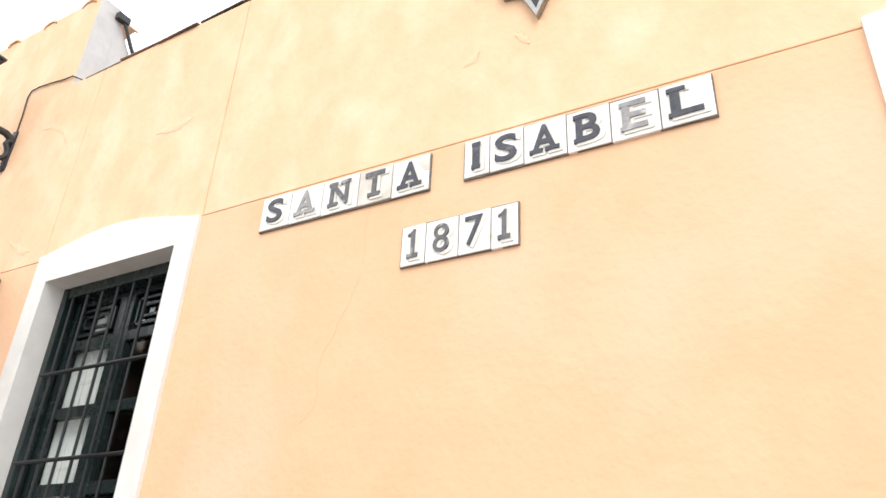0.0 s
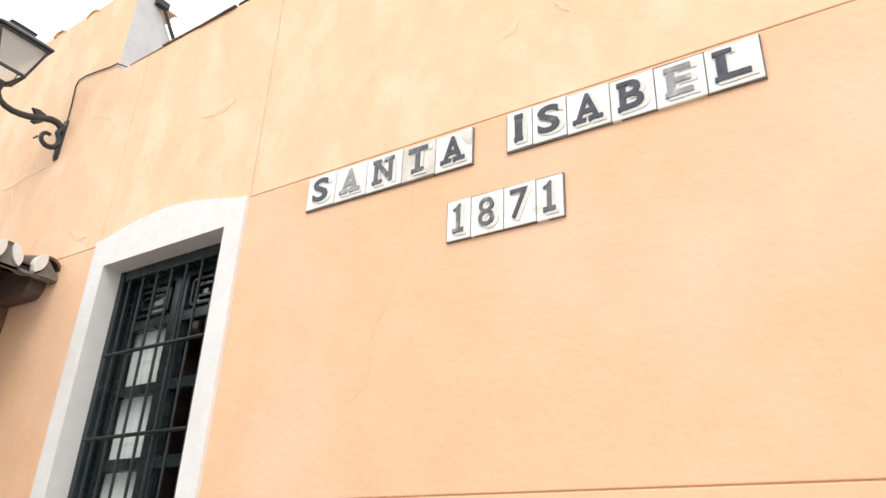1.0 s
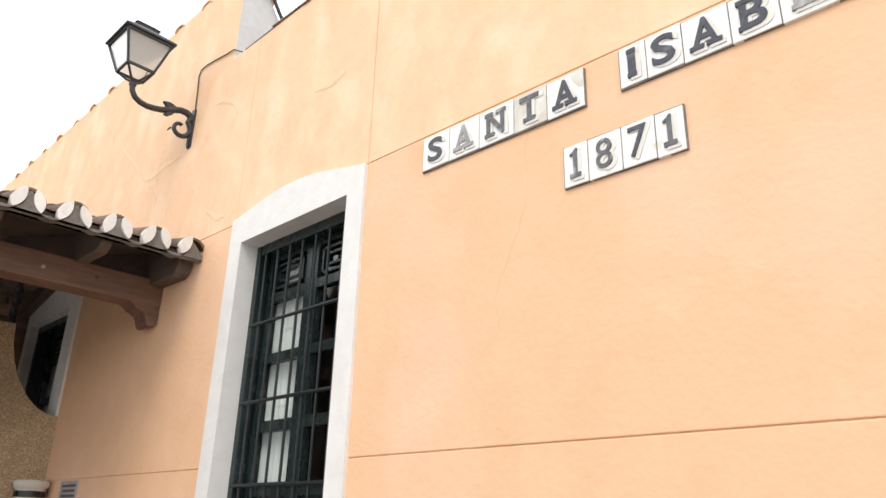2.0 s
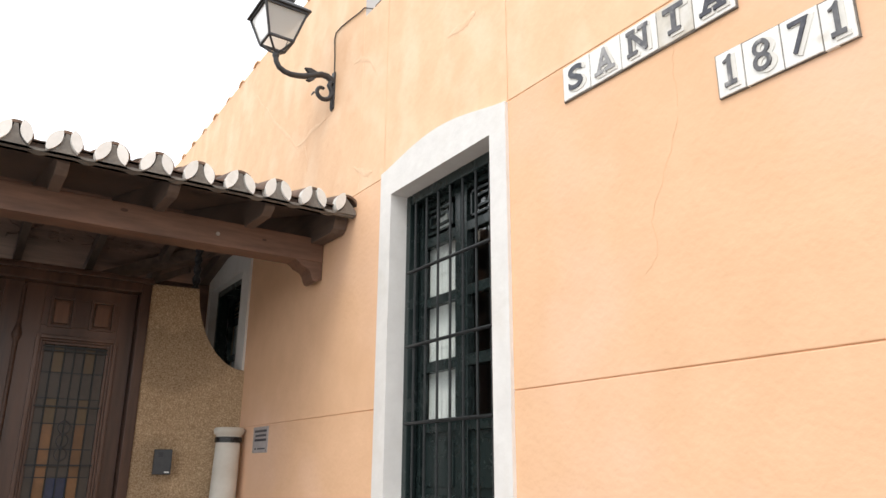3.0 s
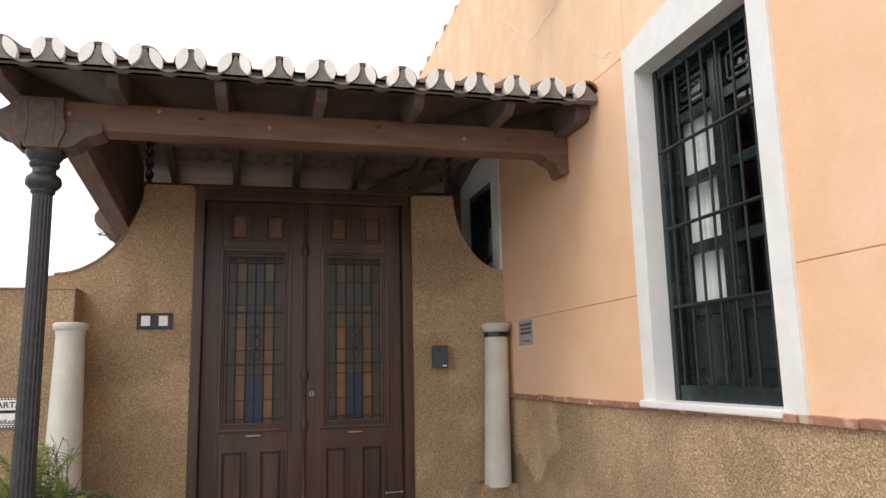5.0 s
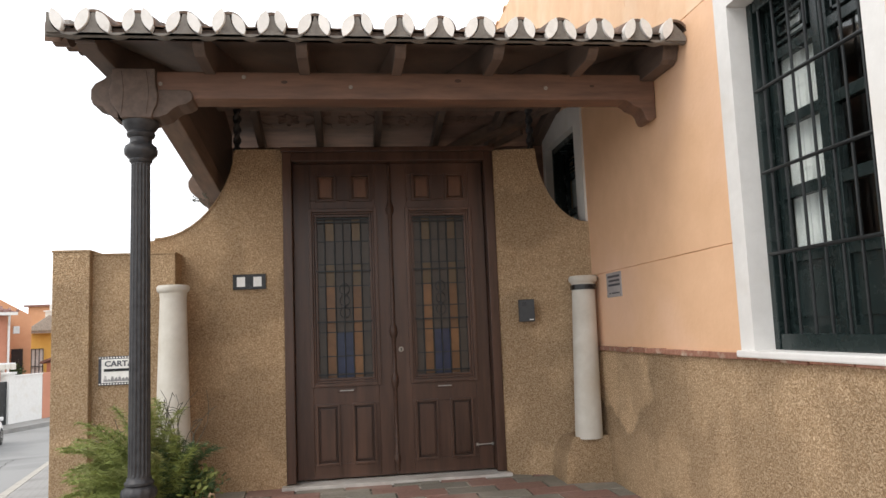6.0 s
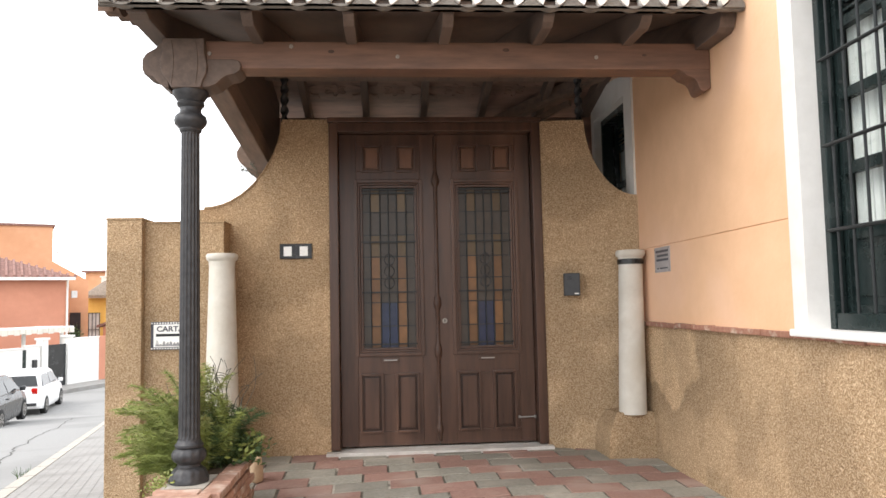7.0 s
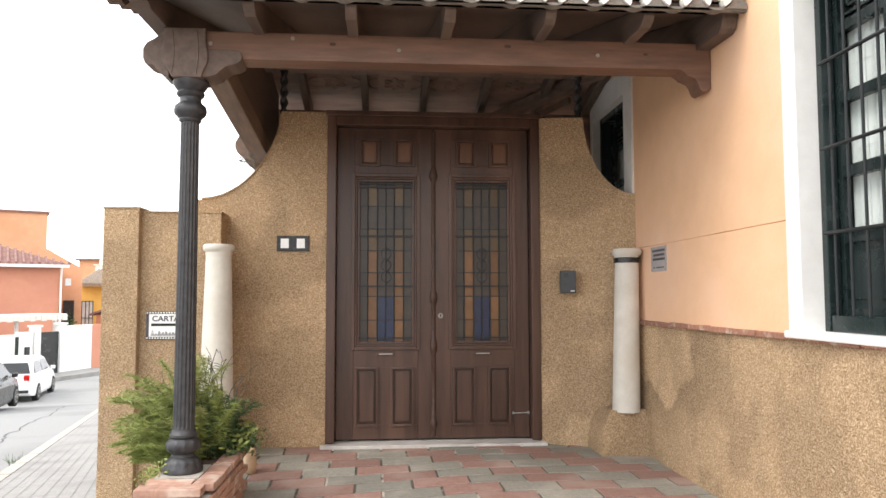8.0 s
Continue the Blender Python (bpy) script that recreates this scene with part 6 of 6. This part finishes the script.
# yellow house further on
hy = thing("yellow_house", (-24, 60, ZS), "yellow house with a tiled porch roof and barred window", "house")
Y0, Y1 = Vector(far(-0.497, 57.0)), Vector(far(-0.40, 57.0))
dY = (Y1 - Y0).normalized()
nY = Vector((-dY.y, dY.x))
bm = bmesh.new()
slab(bm, Y0, Y1, 7, ZS - 0.3, 2.1)
part("wall", bm, YELLOW, hy)
bm = bmesh.new()
va = [bm.verts.new((*p, z)) for p, z in ((Y0 - nY * 0.6, 2.05), (Y1 - nY * 0.6, 2.05), (Y1 + nY * 3, 3.3), (Y0 + nY * 3, 3.3))]
vb = [bm.verts.new(v.co + Vector((0, 0, 0.15))) for v in va]
bm.faces.new(va)
bm.faces.new(vb)
for i in range(4):
    bm.faces.new((va[i], va[(i + 1) % 4], vb[(i + 1) % 4], vb[i]))
ry = part("roof", bm, TILEBROWN, hy, "weathered brown tile roof")
bm = bmesh.new()
tile_ribs(bm, (*(Y0 - nY * 0.62), 2.22), (*(Y1 - nY * 0.62), 2.22), (*(Y0 + nY * 3), 3.47), (*(Y1 + nY * 3), 3.47), 22, 0.09)
part("tile_course", bm, TILEBROWN, ry)
bm = bmesh.new()
wa, wb = Vector(far(-0.494, 57.0)), Vector(far(-0.479, 57.0))
slab(bm, wa - nY * 0.06, wb - nY * 0.06, 0.1, -1.6, 0.9)
wy = part("window", bm, GREYPLASTER, hy, "pale barred window")
bm = bmesh.new()
for k in range(4):
    p = wa.lerp(wb, k / 3)
    tube(bm, [(*(p - nY * 0.1), -1.6), (*(p - nY * 0.1), 0.9)], 0.03, 4)
for z in (-1.6, -0.4, 0.9):
    tube(bm, [(*(wa - nY * 0.1), z), (*(wb - nY * 0.1), z)], 0.035, 4)
part("window_bars", bm, IRON, wy)
bm = bmesh.new()
cp = Vector(far(-0.478, 62.0))
slab(bm, cp, cp + dY * 1.0, 0.9, 2.4, 3.9)
slab(bm, cp - dY * 0.1 - nY * 0.1, cp + dY * 1.1 - nY * 0.1, 1.1, 3.9, 4.0)
slab(bm, cp + dY * 0.25 + nY * 0.2, cp + dY * 0.75 + nY * 0.2, 0.5, 4.0, 4.5)
part("chimney", bm, WHITE, hy, "white capped chimney")
hb = thing("distant_house", (-26, 76, ZS), "distant orange house closing the street", "house")
D0, D1 = Vector(far(-0.50, 72.0)), Vector(far(-0.36, 72.0))
bm = bmesh.new()
slab(bm, D0, D1, 8, ZS - 0.3, 4.85)
part("wall", bm, ORANGE, hb)
bm = bmesh.new()
slab(bm, D0 - Vector((0.3, 0.3)), D1 + Vector((0.3, -0.3)), 8.6, 4.85, 5.02)
part("roof", bm, ROOFRED, hb)
hr = thing("small_outbuilding", (-20, 50, ZS), "low salmon outbuilding with a red pitched roof", "shed")
O0, O1 = Vector(far(-0.475, 50.0)), Vector(far(-0.43, 50.0))
bm = bmesh.new()
slab(bm, O0, O1, 4, ZS, 0.0)
part("wall", bm, SALMON, hr)
bm = bmesh.new()
va = [bm.verts.new((*p, z)) for p, z in ((O0 - dY * 0.3 - nY * 0.3, -0.05), (O1 - nY * 0.3, 0.9), (O1 + nY * 4, 0.9), (O0 - dY * 0.3 + nY * 4, -0.05))]
vb = [bm.verts.new(v.co + Vector((0, 0, 0.14))) for v in va]
bm.faces.new(va)
bm.faces.new(vb)
for i in range(4):
    bm.faces.new((va[i], va[(i + 1) % 4], vb[(i + 1) % 4], vb[i]))
part("roof", bm, ROOFRED, hr)

# ---------------------------------------------------------------- parked cars


def car(name, at, rz, paint, label, length=3.95, width=1.66, height=1.48):
    """A five-door hatchback pointing along +y before it is turned; its origin is on the ground below the middle."""
    c = thing(name, (0, 0, 0), label, "car", "cars parked along the street")
    hl, hw = length / 2, width / 2

    def loft(sections):
        """sections: (y, [(x, z) ...]) outlines with the same number of points."""
        bm = bmesh.new()
        rings = [[bm.verts.new((x, y, z)) for x, z in pts] for y, pts in sections]
        for a, b in zip(rings, rings[1:]):
            for i in range(len(a)):
                bm.faces.new((a[i], a[(i + 1) % len(a)], b[(i + 1) % len(a)], b[i]))
        bm.faces.new(rings[0])
        bm.faces.new(rings[-1][::-1])
        return bm

    def low(y, w, zb, zt):
        return (y, [(-w, zb + 0.1), (-w * 0.96, zb), (w * 0.96, zb), (w, zb + 0.1), (w, zt - 0.22), (w * 0.93, zt), (-w * 0.93, zt), (-w, zt - 0.22)])

    part("body", loft([low(-hl, hw * 0.82, 0.32, 0.82), low(-hl + 0.1, hw * 0.95, 0.24, 0.93), low(-hl + 0.5, hw, 0.2, 0.95), low(0, hw, 0.19, 0.93), low(hl - 0.95, hw, 0.2, 0.90),
                       low(hl - 0.3, hw * 0.95, 0.24, 0.78), low(hl, hw * 0.72, 0.34, 0.62)]), paint, c, bevel=0.025, smooth=True)

    def cab(y, w0, w1, z0, z1):
        return (y, [(-w0, z0), (w0, z0), (w1, z1), (-w1, z1)])

    h = height
    part("cabin", loft([cab(-hl + 0.16, hw * 0.90, hw * 0.86, 0.90, 0.96), cab(-hl + 0.42, hw * 0.92, hw * 0.74, 0.90, h - 0.10), cab(-hl + 0.75, hw * 0.93, hw * 0.73, 0.9, h - 0.01), cab(0.1, hw * 0.93, hw * 0.72, 0.88, h),
                        cab(0.55, hw * 0.93, hw * 0.74, 0.88, h - 0.10), cab(hl - 0.85, hw * 0.90, hw * 0.86, 0.85, 0.90)]), paint, c, bevel=0.02, smooth=True)

    def side_pane(y0, y1, y2, y3, s):
        bm = bmesh.new()
        k = hw
        pts = [(s * (k * 0.925 + 0.006), y0, 0.97), (s * (k * 0.925 + 0.006), y1, 0.97), (s * (k * 0.765 + 0.006), y2, h - 0.13), (s * (k * 0.765 + 0.006), y3, h - 0.13)]
        va = [bm.verts.new(p) for p in pts]
        vb = [bm.verts.new((p[0] - s * 0.02, p[1], p[2])) for p in pts]
        bm.faces.new(va)
        bm.faces.new(vb[::-1])
        for i in range(4):
            bm.faces.new((va[i], vb[i], vb[(i + 1) % 4], va[(i + 1) % 4]))
        part("side_window", bm, CARGLASS, c)

    for s in (-1, 1):
        side_pane(-hl + 0.42, -0.42, -0.46, -hl + 0.72, s)
        side_pane(-0.36, 0.86, 0.36, -0.38, s)
    for y0, z0, y1, z1, w0, w1 in ((-hl + 0.175, 1.0, -hl + 0.385, h - 0.14, hw * 0.80, hw * 0.66), (hl - 0.93, 0.94, 0.63, h - 0.14, hw * 0.82, hw * 0.68)):
        dy = -0.03 if y0 < 0 else 0.03
        bm = bmesh.new()
        va = [bm.verts.new(p) for p in ((-w0, y0 + dy, z0), (w0, y0 + dy, z0), (w1, y1 + dy, z1), (-w1, y1 + dy, z1))]
        vb = [bm.verts.new((v.co.x, v.co.y - dy, v.co.z)) for v in va]
        bm.faces.new(va)
        bm.faces.new(vb[::-1])
        for i in range(4):
            bm.faces.new((va[i], vb[i], vb[(i + 1) % 4], va[(i + 1) % 4]))
        part("rear_screen" if y0 < 0 else "windscreen", bm, CARGLASS, c, "dark tinted screen")
    for s in (-1, 1):
        bm = bmesh.new()
        box(bm, s * hw * 0.70 - 0.09, s * hw * 0.70 + 0.10, -hl + 0.0, -hl + 0.16, 0.72, 0.94)
        part("tail_light", bm, TAILRED, c, bevel=0.03)
        bm = bmesh.new()
        box(bm, s * (hw + 0.07) - 0.08, s * (hw + 0.07) + 0.08, 0.62, 0.72, 0.92, 1.05)
        part("door_mirror", bm, paint, c, bevel=0.03)
        bm = bmesh.new()
        box(bm, s * (hw + 0.004) - 0.01, s * (hw + 0.004) + 0.01, -0.62, -0.42, 0.80, 0.83)
        part("door_handle", bm, paint, c)
        for y in (-hl + 0.72, hl - 0.78):
            n = 28
            bm = bmesh.new()
            prism(bm, [(y + 0.305 * math.cos(2 * math.pi * i / n), 0.305 + 0.305 * math.sin(2 * math.pi * i / n)) for i in range(n)], "x", s * (hw - 0.17), s * (hw + 0.012))
            wh = part("wheel", bm, TYRE, c, "black tyre", bevel=0.02)
            bm = bmesh.new()
            prism(bm, [(y + 0.20 * math.cos(2 * math.pi * i / n), 0.305 + 0.20 * math.sin(2 * math.pi * i / n)) for i in range(n)], "x", s * (hw + 0.005), s * (hw + 0.018))
            rim = part("rim", bm, STEEL, wh, "silver wheel trim")
            bm = bmesh.new()
            for k in range(7):
                a = 2 * math.pi * k / 7
                tube(bm, [(s * (hw + 0.017), y + 0.07 * math.cos(a), 0.305 + 0.07 * math.sin(a)), (s * (hw + 0.017), y + 0.17 * math.cos(a), 0.305 + 0.17 * math.sin(a))], 0.012, 4)
            part("trim_slot", bm, TYRE, wh)
    bm = bmesh.new()
    box(bm, -0.26, 0.26, -hl - 0.008, -hl + 0.02, 0.52, 0.63)
    part("rear_plate", bm, LETTERWHITE, c, "blank white plate")
    bm = bmesh.new()
    box(bm, -hw * 0.8, hw * 0.8, -hl - 0.015, -hl + 0.05, 0.34, 0.44)
    part("bumper_strip", bm, PLASTIC, c, bevel=0.01)
    c.matrix_basis = Matrix.Translation(at) @ Matrix.Rotation(rz, 4, "Z")
    return c


car("parked_car", (-13.05, 28.0, -2.385), radians(13), CARWHITE, "white five-door hatchback parked facing down the street")
car("parked_car", (-11.6, 22.16, -2.09), radians(13), CARGREY, "dark grey hatchback parked behind the white car", height=1.44)
car("parked_car", (-13.2, 44.0, -2.43), radians(-6), CARWHITE, "white car parked far down the street")

# ---------------------------------------------------------------- pavers of the porch floor


def clip(poly, axis, value, keep_less):
    out = []
    for p, q in zip(poly, poly[1:] + poly[:1]):
        a, b = (p[axis] <= value) == keep_less, (q[axis] <= value) == keep_less
        if a:
            out.append(p)
        if a != b:
            f = (value - p[axis]) / (q[axis] - p[axis])
            out.append((p[0] + (q[0] - p[0]) * f, p[1] + (q[1] - p[1]) * f))
    return out


PL, PW, ANG = 0.371, 0.2075, radians(1.0)
ca, sa = math.cos(ANG), math.sin(ANG)
meshes = {m: finish(bm_box(-PL / 2 + 0.008, PL / 2 - 0.008, -PW / 2 + 0.008, PW / 2 - 0.008, -0.03, 0.0), "paver", m, 0.004) for m in (PAVER_RED, PAVER_GREY)}
g = random.Random(77)
X0, X1, Y0f, Y1f = -1.2, WX - 0.006, 0.4, DY + 0.05
for r in range(-26, 5):
    for k in range(-6, 10):
        u, v = k * PL + (0.177 if r % 2 else 0.0), r * PW
        cx, cy = -0.322 + u * ca - v * sa, 5.456 + u * sa + v * ca
        m = PAVER_GREY if (k + (r + 1) // 2) % 2 == 0 else PAVER_RED
        half = [(-PL / 2 + 0.008, -PW / 2 + 0.008), (PL / 2 - 0.008, -PW / 2 + 0.008), (PL / 2 - 0.008, PW / 2 - 0.008), (-PL / 2 + 0.008, PW / 2 - 0.008)]
        poly = [(cx + a * ca - b * sa, cy + a * sa + b * ca) for a, b in half]
        dz = g.uniform(-0.003, 0.003)
        inside = all(X0 <= p[0] <= X1 and Y0f <= p[1] <= Y1f for p in poly)
        if inside:
            ob = piece("paver", meshes[m], (cx, cy, dz + floor_z(cx, cy)), terrace, ANG + g.uniform(-0.008, 0.008))
            ob.rotation_euler.x = math.atan((floor_z(cx, cy + 0.1) - floor_z(cx, cy - 0.1)) / 0.2) + g.uniform(-0.004, 0.004)
            ob.rotation_euler.y = -math.atan((floor_z(cx + 0.1, cy) - floor_z(cx - 0.1, cy)) / 0.2)
            continue
        for axis, value, less in ((0, X0, False), (0, X1, True), (1, Y0f, False), (1, Y1f, True)):
            poly = clip(poly, axis, value, less) if len(poly) > 2 else []
        if len(poly) > 2 and max(p[0] for p in poly) - min(p[0] for p in poly) > 0.03 and max(p[1] for p in poly) - min(p[1] for p in poly) > 0.03:
            bm = bmesh.new()
            prism(bm, poly, "z", -0.03, dz)
            for q in bm.verts:
                q.co.z += floor_z(q.co.x, q.co.y)
            part("paver", bm, m, terrace)
